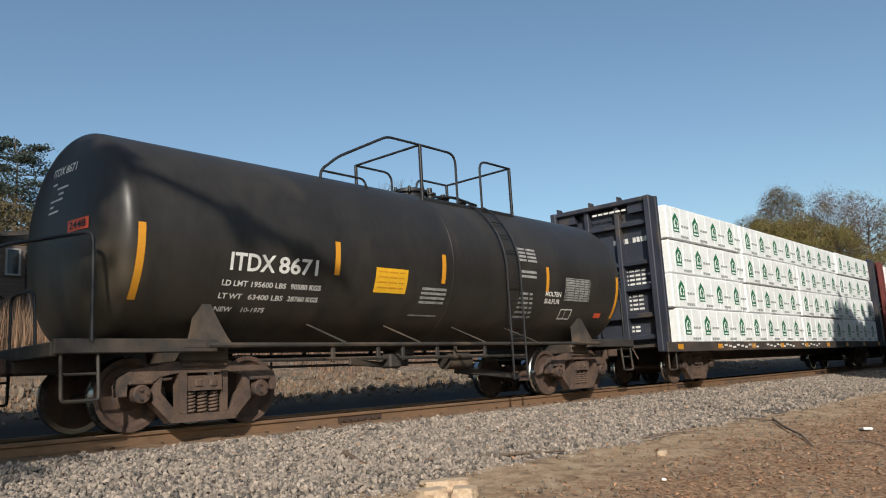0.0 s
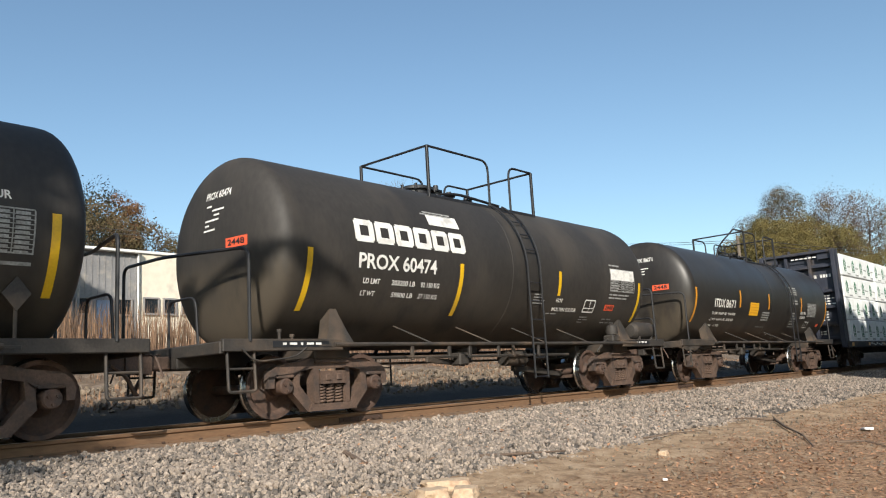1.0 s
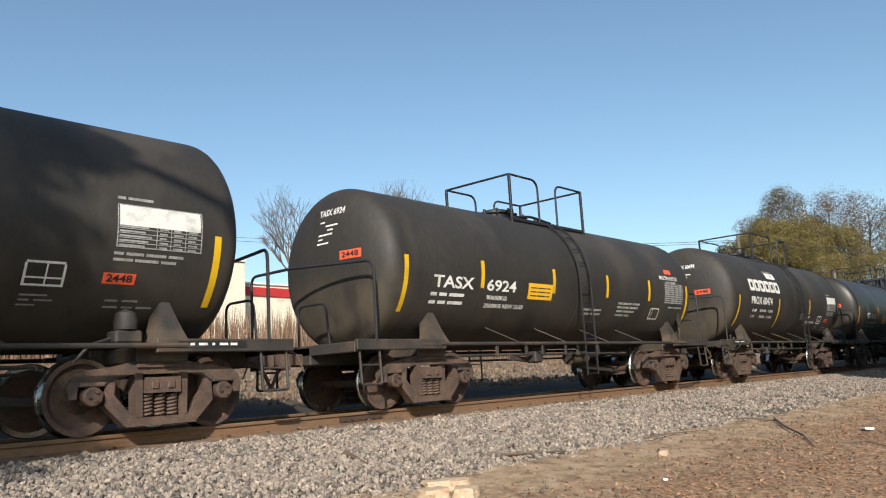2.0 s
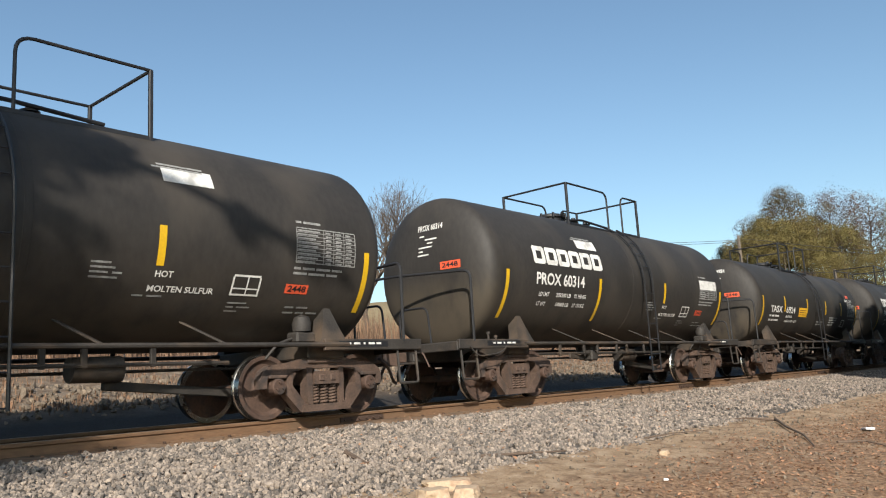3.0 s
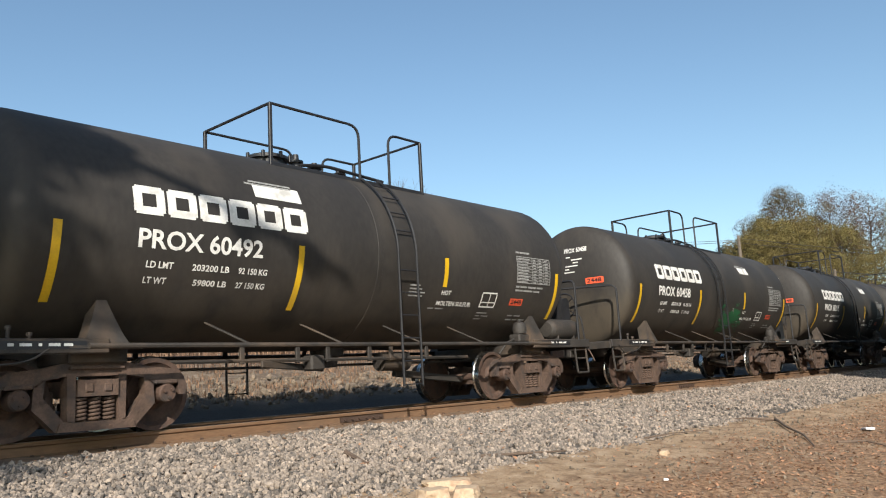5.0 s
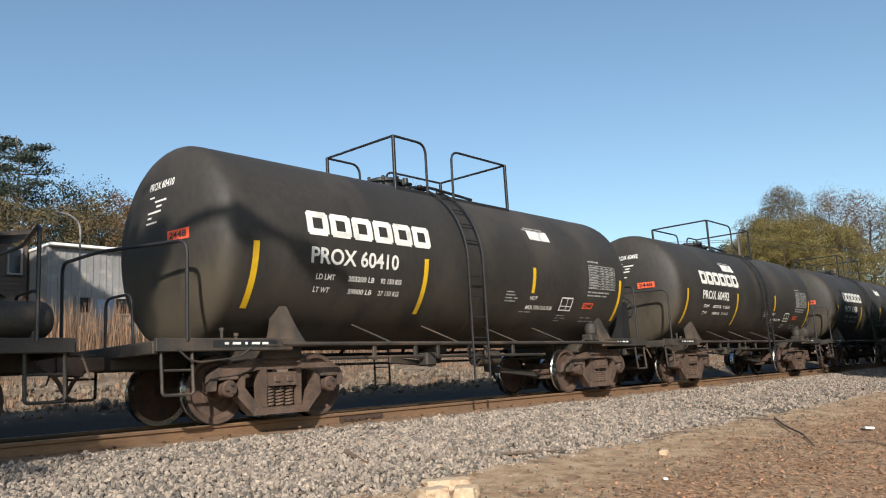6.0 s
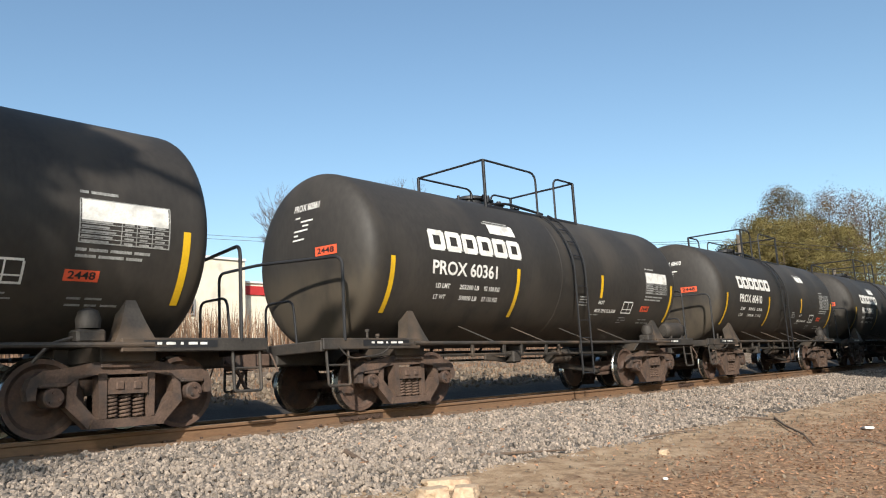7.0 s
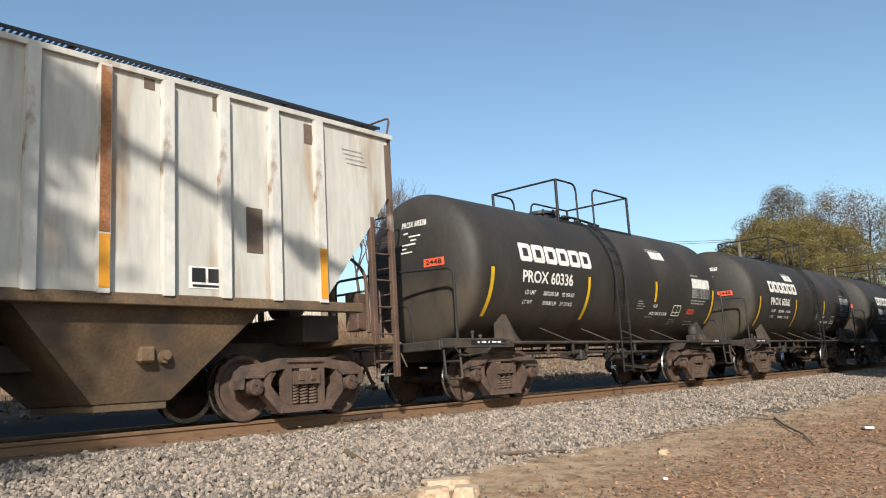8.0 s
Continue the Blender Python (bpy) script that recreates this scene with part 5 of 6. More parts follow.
def limbs(rng, height, spread_r, first, count, trunk_r, twist=0.6, twigs=3):
    """A tapered trunk with limbs; returns the wood and the ends of the limbs."""
    f = Form()
    lean = Vector((rng.uniform(-0.05, 0.05), rng.uniform(-0.05, 0.05), 1))
    pts = [Vector((lean.x * z + rng.uniform(-1, 1) * 0.012 * height * (z > 0), lean.y * z, z)) for z in [height * 0.95 * i / 8 for i in range(9)]]
    pts[0].z = -0.6
    f.tube(pts, [trunk_r * (1 - 0.9 * (i / 8) ** 0.8) for i in range(9)], 9)
    ends = []
    for k in range(count):
        t = first + (0.97 - first) * (k + rng.random()) / count
        base = pts[int(t * 8)].lerp(pts[min(8, int(t * 8) + 1)], t * 8 - int(t * 8))
        a = k * 2.4 + rng.uniform(-0.4, 0.4)
        reach = spread_r * (1 - 0.55 * max(0, (t - first) / (1 - first)) ** 1.5) * rng.uniform(0.7, 1.1)
        mid = base + Vector((math.cos(a), math.sin(a), twist * 0.6)) * reach * 0.5
        end = base + Vector((math.cos(a), math.sin(a), twist)) * reach
        r0 = trunk_r * 0.38 * (1 - 0.6 * t)
        f.tube([base, mid, end], [r0, r0 * 0.65, r0 * 0.2], 6)
        ends += [(mid.lerp(end, 0.3), reach), (end, reach)]
        for _ in range(twigs):
            s = mid.lerp(end, rng.random())
            e = s + Vector((rng.uniform(-1, 1), rng.uniform(-1, 1), rng.uniform(0.1, 1))).normalized() * reach * rng.uniform(0.25, 0.5)
            f.tube([s, s.lerp(e, 0.5) + Vector((0, 0, 0.04 * reach)), e], [r0 * 0.35, r0 * 0.22, r0 * 0.1], 4)
            ends.append((e, reach))
    return f, ends


def broad_tree(seed, height, spread_r, leaf, label, per=46, size=0.22, first=0.12, count=18, clump=0.42):
    rng = random.Random(seed)
    t = tagged(new("tree"), label, "tree", "trees behind the railway")
    wood, ends = limbs(rng, height, spread_r, first, count, height * 0.022)
    part("trunk", wood, BARK, t)
    clumps = [(e.x, e.y, e.z, spread_r * rng.uniform(0.6, 1.1) * clump) for e, reach in ends]
    part("crown", leaf_cards(rng, clumps, per, size), LEAF[leaf], t, smooth=0)
    return t


def pine_tree(seed, height, label, leaf="pine", spread_r=3.4, per=60, first=0.35, count=30, size=0.2, flat=0.35):
    rng = random.Random(seed)
    t = tagged(new("tree"), label, "tree", "trees behind the railway")
    wood, ends = limbs(rng, height, spread_r, first, count, height * 0.018, twist=0.12, twigs=2)
    part("trunk", wood, BARK, t)
    part("crown", leaf_cards(rng, [(e.x, e.y, e.z + 0.1, r * 0.42) for e, r in ends], per, size, flat), LEAF[leaf], t, smooth=0)
    return t


def bare_tree(seed, height, spread_r, label):
    """Bare winter branches: limbs that fork again and again into fine twigs."""
    rng = random.Random(seed)
    t = tagged(new("tree"), label, "tree", "trees behind the railway")
    f = Form()

    def grow(p, d, length, r, level):
        q = p + d * length
        f.tube([p, p.lerp(q, 0.5) + Vector((rng.uniform(-1, 1), rng.uniform(-1, 1), 0)) * length * 0.05, q], [r, r * 0.8, r * 0.6], 7 if level < 2 else 4, level < 2)
        if level >= 6:
            return
        for _ in range(3 if level > 0 else 4):
            nd = (d + Vector((rng.uniform(-1, 1), rng.uniform(-1, 1), rng.uniform(-0.15, 0.75))) * 0.62).normalized()
            grow(q if level > 0 else p.lerp(q, rng.uniform(0.6, 1)), nd, length * rng.uniform(0.6, 0.78), r * 0.56, level + 1)

    grow(Vector((0, 0, -0.4)), Vector((0, 0, 1)), height * 0.34, height * 0.02, 0)
    part("trunk", f, BARK, t, "leafless grey branches and twigs")
    return t


def lobed_tree(seed, height, spread_r, leaf, label, lobes=17, per=520, size=0.10, low=0.22, ragged=0.22):
    """A crown of uneven leafy lobes round the limb ends, with gaps between them and twigs standing out."""
    rng = random.Random(seed)
    t = tagged(new("tree"), label, "tree", "trees behind the railway")
    wood, ends = limbs(rng, height * 0.93, spread_r * 0.8, low, 20, height * 0.02, 0.7, 4)
    part("trunk", wood, BARK, t)
    vs, fs = [], []
    for k in range(lobes):
        u = (k + 0.5) / lobes
        z = height * (low + (0.93 - low) * u)
        a = k * 2.4 + rng.uniform(-0.5, 0.5)
        reach = spread_r * (1 - 0.55 * u ** 2.6) * rng.uniform(0.35, 0.95)
        c = Vector((math.cos(a) * reach, math.sin(a) * reach, z))
        lr = spread_r * rng.uniform(0.26, 0.46)
        for _ in range(per):
            d = Vector((rng.gauss(0, 1), rng.gauss(0, 1), rng.gauss(0.25, 0.8))).normalized()
            q = c + d * lr * (1 + ragged * rng.gauss(0, 1)) * (0.75 + 0.5 * noise.noise(d * 1.7 + Vector((seed, k, 0))) + 0.25)
            b = d.cross(Vector((rng.uniform(-1, 1), rng.uniform(-1, 1), rng.uniform(-1, 1)))).normalized()
            e = (d * rng.uniform(-0.6, 0.6) + b.cross(d)).normalized()
            w = size * rng.uniform(0.5, 1.35)
            o = len(vs)
            vs += [q - e * w, q + b * w * 0.5 + d * w * 0.2, q + e * w, q - b * w * 0.5 + d * w * 0.2]
            fs += [(o, o + 1, o + 2), (o, o + 2, o + 3)]
    f = Form()
    f.v, f.f = [tuple(p) for p in vs], fs
    part("crown", f, LEAF[leaf], t, smooth=0)
    return t


def planted(tree, x, y, turn=0, dz=0.0, s=1.0):
    tree.matrix_basis = pose(x, y, ground_z(x, y) + dz, 0, 0, turn)
    return tree


def again(tree, x, y, turn=0):
    return copy_thing(tree, pose(x, y, ground_z(x, y), 0, 0, turn))


# behind the building
def reaching(build, top, x, y, turn=0):
    """Plants a tree whose crown reaches the height top."""
    z = ground_z(x, y)
    tree = build(top - z)
    tree.matrix_basis = pose(x, y, z, 0, 0, turn)
    return tree


reaching(lambda h: pine_tree(11, h, "tall pine with open flat tufts of needles behind the building", spread_r=3.0, per=110, first=0.5, count=20, size=0.10, flat=0.16), 19.3, 20.2, 45.0)
oak = reaching(lambda h: lobed_tree(12, h, 2.7, "dark", "dense dark evergreen oak behind the building", 20, 460, 0.10, 0.3), 16.2, 24.2, 45.0)
again(oak, 20.6, 48.0, 130)
again(oak, 17.0, 46.5, 300)
again(oak, 32.5, 56.0, 60)
again(oak, 27.5, 54.0, 210)
reaching(lambda h: lobed_tree(13, h, 1.9, "orange", "round orange autumn tree behind the building", 18, 420, 0.10, 0.35), 15.9, 27.9, 45.5)
olive = reaching(lambda h: lobed_tree(14, h, 2.3, "hill", "olive-yellow autumn tree behind the building", 15, 380, 0.10, 0.3), 13.4, 25.8, 41.0)
again(olive, 19.2, 41.0, 80)
again(olive, 22.4, 40.0, 200)
again(olive, 30.4, 46.0, 140)
again(olive, 33.6, 48.0, 20)
bare = planted(bare_tree(15, 13.6, 5.0, "bare grey tree rising behind the train"), 41.5, 34.5)
again(bare, 37.6, 36.5, 120)
again(bare, 45.0, 33.0, 250)
# on the far hill
HILL = []
for seed, leaf, label, x, y, top, wide, lobes, per, low in (
        (21, "hill", "tall olive-brown autumn tree on the far slope", 80.0, 14.8, 17.3, 3.0, 28, 800, 0.08),
        (22, "hill", "rounded olive-brown autumn tree on the far slope", 79.5, 17.2, 14.6, 2.3, 20, 700, 0.08),
        (23, "dark", "low dark evergreen on the far slope", 78.5, 19.9, 12.0, 1.7, 14, 600, 0.08),
        (24, "yellow", "yellow-green autumn tree on the far slope", 77.0, 12.6, 13.4, 2.6, 20, 700, 0.08),
        (25, "mauve", "half-bare mauve-brown tree on the far slope", 81.5, 10.9, 16.3, 3.0, 28, 380, 0.25),
        (26, "mauve", "tall half-bare mauve-brown tree on the far slope", 80.5, 7.6, 15.9, 2.6, 26, 360, 0.3),
        (27, "yellow", "olive-yellow spreading tree on the far slope", 78.0, 9.2, 12.6, 2.5, 20, 600, 0.25),
        (28, "hill", "olive-brown tree at the end of the far slope", 80.0, 4.9, 14.2, 2.6, 22, 600, 0.3)):
    HILL.append(reaching(lambda h: lobed_tree(seed, h, wide, leaf, label, lobes, per, 0.068, low, 0.26 if leaf == "mauve" else 0.13), top, x, y, 40 * y))
for k, x, y, turn in ((1, 82.5, 12.6, 60), (7, 78.5, 2.0, 90), (3, 76.5, 15.2, 70), (6, 76.5, 6.6, 190), (2, 76.5, 17.4, 20), (1, 87.0, 16.0, 250), (3, 87.0, 20.0, 10), (1, 88.0, 11.5, 100)):
    again(HILL[k], x, y, turn)
shrub = planted(lobed_tree(29, 2.9, 1.9, "yellow", "low yellow-olive brush on the far slope", 12, 420, 0.065, 0.05, 0.18), 74.5, 13.4)
for k in range(9):
    again(shrub, 74.0 + 1.3 * (k % 3), 4.4 + 1.75 * k, 70 * k)
# trees behind the eye, known by the shade that they throw on the train
rng = random.Random(31)
shade = tagged(new("tree"), "spreading tree with a drooping limb that shades the track", "tree", "trees beside the eye")
wood, ends = limbs(rng, 13.2, 2.2, 0.25, 18, 0.3)
wood.tube(bent([(0, 0, 10.0), (0.9, 0, 11.7), (2.0, 0, 12.6), (3.2, 0, 12.15), (4.1, 0, 11.75), (6.1, 0, 11.0)], 0.5), 0.085, 8)
part("trunk", wood, BARK, shade)
dense = [(rng.uniform(-3.2, 1.1), rng.uniform(-0.6, 0.6), z, 0.55) for z in (7.4 + 0.16 * i for i in range(42)) for _ in range(3)]
part("crown", leaf_cards(rng, dense + [(2.0, 0, 12.5, 0.3), (2.0, 0.2, 12.55, 0.3), (1.75, -0.1, 12.5, 0.3), (1.5, 0.1, 12.6, 0.3), (2.4, 0.1, 12.5, 0.22), (4.3, 0, 11.6, 0.16), (5.4, 0, 11.2, 0.12)], 150, 0.12), LEAF["olive"], shade, smooth=0)
planted(shade, -8.6, -10.9)
for k, (x, y) in enumerate([(21.9 + 1.9 * i, -13.2 + 0.5 * (i % 2)) for i in range(15)] + [(50.5 + 3.0 * i, -13.0) for i in range(6)]):
    if k == 0:
        ever = tagged(pine_tree(41, 12.7, "dense evergreen that shades the track", "dark", 2.3, 170, 0.05, 60, 0.28, 0.6), group="trees beside the eye")
        planted(ever, x, y)
    else:
        again(ever, x, y, 50 * k)
# unseen copies across the track, added to shade the building and the house
again(ever, 5.3, 16.8, 20)
again(ever, 4.2, 19.8, 110)
again(ever, 1.6, 18.6, 250)
low = tagged(broad_tree(43, 5.0, 2.2, "dark", "low dark shrub that shades the dirt", per=110, size=0.16, first=0.15), group="trees beside the eye")
planted(low, 17.6, -13.0)
again(low, 20.6, -12.4, 90)
again(low, 22.6, -12.0, 200)

# ---------------------------------------------------------------- buildings on the bank
# siding grey is lowered to include the tree shade on the left wall
SIDING = mat("grey_metal_siding_with_shade", (0.24, 0.235, 0.235), 0.6, var=0.12, scale=0.8, fine=10, bump=0.06, stain=(0.36, 0.33, 0.29), stain_amount=0.25)
CREAM = mat("cream_painted_block", (0.72, 0.66, 0.54), 0.75, var=0.08, bump=0.08, stain=(0.55, 0.50, 0.42), stain_amount=0.2)
BROWNWALL = mat("brown_weatherboard", (0.10, 0.075, 0.065), 0.8, var=0.2, bump=0.15, stretch=(0.3, 1, 6))
TRIMWHITE = mat("white_painted_trim", (0.74, 0.74, 0.72), 0.6, var=0.08, bump=0.03)
DARKGLASS = mat("dark_window_glass", (0.02, 0.025, 0.03), 0.08, var=0.1, bump=0.0)
BLUEDOOR = mat("pale_blue_door", (0.22, 0.32, 0.46), 0.6, var=0.1, bump=0.04)
REDSIGN = mat("red_band", (0.45, 0.03, 0.03), 0.6, var=0.1, bump=0.02)


def window(wall, x, y, z, w, h, name="window", label="dark window in a grey frame"):
    win = part(name, Form().box((x, y - 0.02, z), (w, 0.05, h), 0.008), DARKGLASS, wall, label)
    f = Form()
    for dx in (-w / 2 - 0.04, w / 2 + 0.04):
        f.box((x + dx, y - 0.05, z), (0.09, 0.09, h + 0.16), 0.01)
    for dz in (-h / 2 - 0.04, h / 2 + 0.04):
        f.box((x, y - 0.052, z + dz), (w, 0.09, 0.09), 0.01)
    part("frame", f, SIDING, win)
    return win


def long_building():
    b = tagged(new("building"), "long low pale building with metal siding on the bank", "building")
    f = Form()
    f.box((16.75, 30, 4.75), (4.3, 8.0, 5.3), 0.02)
    wall = part("wall", f, SIDING, b, "grey ribbed metal siding")
    ribs = Form()
    for i in range(14):
        ribs.box((14.75 + 0.31 * i, 25.985, 4.8), (0.05, 0.04, 5.3))
    part("siding_ribs", ribs, SIDING, wall)
    part("roof_edge", Form().box((16.75, 29.9, 7.46), (4.4, 8.4, 0.14), 0.02), TRIMWHITE, b, "white eave trim")
    g = Form().box((22.0, 30.1, 4.75), (6.2, 8.0, 5.36), 0.02)
    white = part("wall", g, CREAM, b, "cream painted end wall")
    part("parapet", Form().box((22.02, 30.1, 7.52), (6.2, 8.2, 0.14), 0.02), TRIMWHITE, b)
    for x, w in ((16.2, 0.55), (18.1, 0.8)):
        window(wall, x, 25.98, 4.75, w, 0.7)
    for x, w in ((19.6, 0.7), (20.6, 0.6), (21.6, 0.6)):
        window(white, x, 26.08, 4.85, w, 0.7)
    part("downspout", Form().tube([(18.85, 25.9, 2.5), (18.85, 25.9, 7.4)], 0.05, 8), TRIMWHITE, wall)
    door = part("door", Form().box((17.22, 25.98, 4.1), (0.75, 0.08, 1.9), 0.01), BLUEDOOR, wall, "pale blue door")
    return b


long_building()
shop = tagged(new("building"), "pale shop wall with a red band beside the cream wall", "building")
part("wall", Form().box((28.2, 31, 4.6), (5.8, 8, 3.6), 0.02), CREAM, shop)
part("band", Form().box((28.2, 26.96, 6.0), (5.8, 0.1, 0.5), 0.01), REDSIGN, shop, "red painted band")
part("roof_edge", Form().box((28.2, 31, 6.46), (6.0, 8.2, 0.12), 0.02), TRIMWHITE, shop)
house = tagged(new("house"), "dark brown weatherboard house with a low gable roof", "house")
f = Form()
f.box((11.2, 31, 5.0), (6.6, 6, 5.4), 0.02)
hw = part("wall", f, BROWNWALL, house)
boards = Form()
for i in range(24):
    boards.beam((7.95, 27.985, 2.5 + 0.21 * i), (14.45, 27.985, 2.5 + 0.21 * i), 0.03, 0.19, 0.004)
part("weatherboards", boards, BROWNWALL, hw)
roof = Form()
roof.add([(7.7, 27.6, 7.1), (14.8, 27.6, 8.25), (14.8, 34.4, 8.25), (7.7, 34.4, 7.1), (7.7, 27.6, 7.3), (14.8, 27.6, 8.45), (14.8, 34.4, 8.45), (7.7, 34.4, 7.3)], [(3, 2, 1, 0), (4, 5, 6, 7), (0, 1, 5, 4), (1, 2, 6, 5), (2, 3, 7, 6), (3, 0, 4, 7)])
part("roof", roof, DUSTY, house)
window(hw, 13.9, 27.95, 6.9, 0.5, 1.1)

# ---------------------------------------------------------------- poles and wires
TIMBERPOLE = mat("weathered_timber_pole", (0.16, 0.13, 0.10), 0.9, var=0.25, bump=0.4, stretch=(4, 4, 0.3))


def utility_pole(x, y, top, arm=True):
    p = tagged(new("utility_pole"), "weathered timber utility pole on the bank", "utility pole", "poles along the line")
    z = ground_z(x, y)
    part("pole", Form().tube([(x, y, z - 0.5), (x, y, top)], [0.15, 0.11], 10), TIMBERPOLE, p)
    if arm:
        part("crossarm", Form().box((x, y - 0.1, top - 0.5), (0.1, 1.9, 0.11), 0.01), TIMBERPOLE, p)
        for dy in (-0.85, -0.4, 0.4, 0.85):
            part("insulator", Form().lathe([(top - 0.44, 0.0), (top - 0.44, 0.05), (top - 0.36, 0.06), (top - 0.3, 0.03), (top - 0.29, 0.0)], "z", 10, (x, y + dy - 0.1, 0)), DARKGLASS, p)
    return p


utility_pole(56.3, 10.6, 9.5, False)
utility_pole(60.0, 5.5, 6.6, False)


lamp_post = tagged(new("lamp_post"), "thin grey metal lamp post with a bent top on the bank", "lamp post")
lz = ground_z(14.25, 22.0)
part("pole", Form().tube(bent([(14.25, 22.0, lz - 0.4), (14.25, 22.0, 7.7), (13.7, 22.0, 8.05), (13.2, 22.0, 8.0)], 0.4), 0.045, 8), SIDING, lamp_post)


def wire(points, r=0.012):
    f = Form()
    for a, b, sag in points:
        a, b = Vector(a), Vector(b)
        f.tube([a.lerp(b, t) - Vector((0, 0, sag * 4 * t * (1 - t))) for t in (i / 16 for i in range(17))], r, 5)
    return tagged(part("overhead_wire", f, BLACKPIPE), "thin sagging overhead wires between poles", "wire")


wire([((56.3, 10.6 + d, 9.06), (110.0, -4.0 + d, 11.5), 1.0) for d in (-0.95, 0.3)], 0.02)
wire([((56.3, 10.6 + d, 9.06), (13.0, 48.0 + d, 13.0), 1.2) for d in (-0.95, 0.3)], 0.015)
wire([((60.0, 5.4, 6.4), (140.0, -9.0, 8.8), 0.6)], 0.03)
wire([((60.0, 5.4, 6.4), (40.0, 12.5, 6.4), 0.3)], 0.02)

# ---------------------------------------------------------------- dry weeds on the bank
STRAW = mat("dry_straw_stalks", (0.235, 0.145, 0.09), 0.9, var=0.25, bump=0.0, island=0.45)
BRUSH = mat("bare_brown_brush", (0.17, 0.105, 0.07), 0.9, var=0.3, bump=0.0, island=0.4)


def stalks(name, material, label, count, region, height, seed):
    rng = random.Random(seed)
    vs, fs = [], []
    x0, x1, y0, y1 = region
    for _ in range(count):
        x, y = rng.uniform(x0, x1), rng.uniform(y0, y1)
        if noise.noise((x * 0.45, y * 0.45, seed)) < -0.12:
            continue
        z = ground_z(x, y)
        h = height * rng.uniform(0.4, 1.15)
        a = rng.uniform(0, math.tau)
        lean = Vector((math.cos(a), math.sin(a), 0)) * h * rng.uniform(0.02, 0.25)
        w = Vector((math.cos(a + 1.6), math.sin(a + 1.6), 0)) * rng.uniform(0.008, 0.022)
        p0, p1, p2 = Vector((x, y, z - 0.03)), Vector((x, y, z + h * 0.55)) + lean * 0.35, Vector((x, y, z + h)) + lean
        o = len(vs)
        vs += [p0 - w, p0 + w, p1 + w * 0.8, p1 - w * 0.8, p2]
        fs += [(o, o + 1, o + 2, o + 3), (o + 3, o + 2, o + 4)]
        if rng.random() < 0.5:
            q = p1 + Vector((rng.uniform(-0.3, 0.3), rng.uniform(-0.3, 0.3), h * 0.35))
            vs += [p1, p1 + w, q]
            fs += [(o + 5, o + 6, o + 7)]
    f = Form()
    f.v, f.f = [tuple(p) for p in vs], fs
    return tagged(part(name, f, material, smooth=0), label, "weeds", kind="stuff")


stalks("tall_weeds", STRAW, "tall dry straw-brown weeds on the bank", 9000, (3.0, 40.0, 13.0, 18.5), 1.9, 61)
stalks("brush", BRUSH, "bare brown brush along the bank", 5200, (2.0, 60.0, 9.5, 13.5), 0.55, 62)
stalks("dry_grass", STRAW, "short dry grass on the bank", 9000, (4.0, 44.0, 4.4, 9.5), 0.14, 63)


# ---------------------------------------------------------------- stones, litter and leaves beside the track
ROCK = mat("pale_tan_sandstone", (0.50, 0.37, 0.25), 0.85, var=0.18, scale=6, fine=40, bump=0.35, stain=(0.34, 0.22, 0.14), stain_amount=0.3, stain_scale=7)
LEAFLITTER = mat("fallen_brown_leaves", (0.30, 0.165, 0.095), 0.85, var=0.25, bump=0.0, island=0.55)
TWIG = mat("dead_grey_brown_wood", (0.13, 0.09, 0.065), 0.9, var=0.25, bump=0.3, stretch=(1, 1, 1))
PAPER = mat("white_litter", (0.8, 0.8, 0.78), 0.6, var=0.06, bump=0.1)


def stone_shapes(n=6):
    """Angular little stones: a jittered twenty-sided solid."""
    out = []
    for k in range(n):
        rng = np.random.RandomState(70 + k)
        bm = bmesh.new()
        bmesh.ops.create_icosphere(bm, subdivisions=1, radius=1.0)
        v = np.array([p.co[:] for p in bm.verts])
        bm.verts.index_update()
        f = np.array([[p.index for p in q.verts] for q in bm.faces])
        bm.free()
        v *= rng.uniform(0.55, 1.25, (len(v), 1))
        v *= np.array([1.0, rng.uniform(0.6, 0.95), rng.uniform(0.5, 0.8)])
        out.append((v, f))
    return out


SHAPES = stone_shapes()


def scatter(name, material, label, region, count, lo, hi, zf, seed, parent, keep=None):
    rng = np.random.RandomState(seed)
    x0, x1, y0, y1 = region
    xs_, ys_ = rng.uniform(x0, x1, count), rng.uniform(y0, y1, count)
    allv, allf, o = [], [], 0
    for x, y in zip(xs_, ys_):
        if keep and not keep(x, y):
            continue
        v, f = SHAPES[rng.randint(len(SHAPES))]
        s = rng.uniform(lo, hi) * (1.0 if rng.rand() < 0.9 else 1.35)
        q = Euler(rng.uniform(0, 6.283, 3)).to_matrix()
        w = v @ np.array(q).T * s + np.array([x, y, zf(x, y) + s * rng.uniform(-0.1, 0.75)])
        allv.append(w)
        allf.append(f + o)
        o += len(v)
    me = bpy.data.meshes.new(name)
    me.from_pydata(np.concatenate(allv).tolist(), [], np.concatenate(allf).tolist())
    me.materials.append(material)
    ob = part(name, me, material, parent, label)
    return tagged(ob, kind="stuff")


def on_bed(x, y):
    edge = -5.15 + 0.35 * noise.noise((x * 0.5, 0, 9)) + 0.2 * noise.noise((x * 2.1, 0, 3))
    return y > edge or random.random() < 0.12


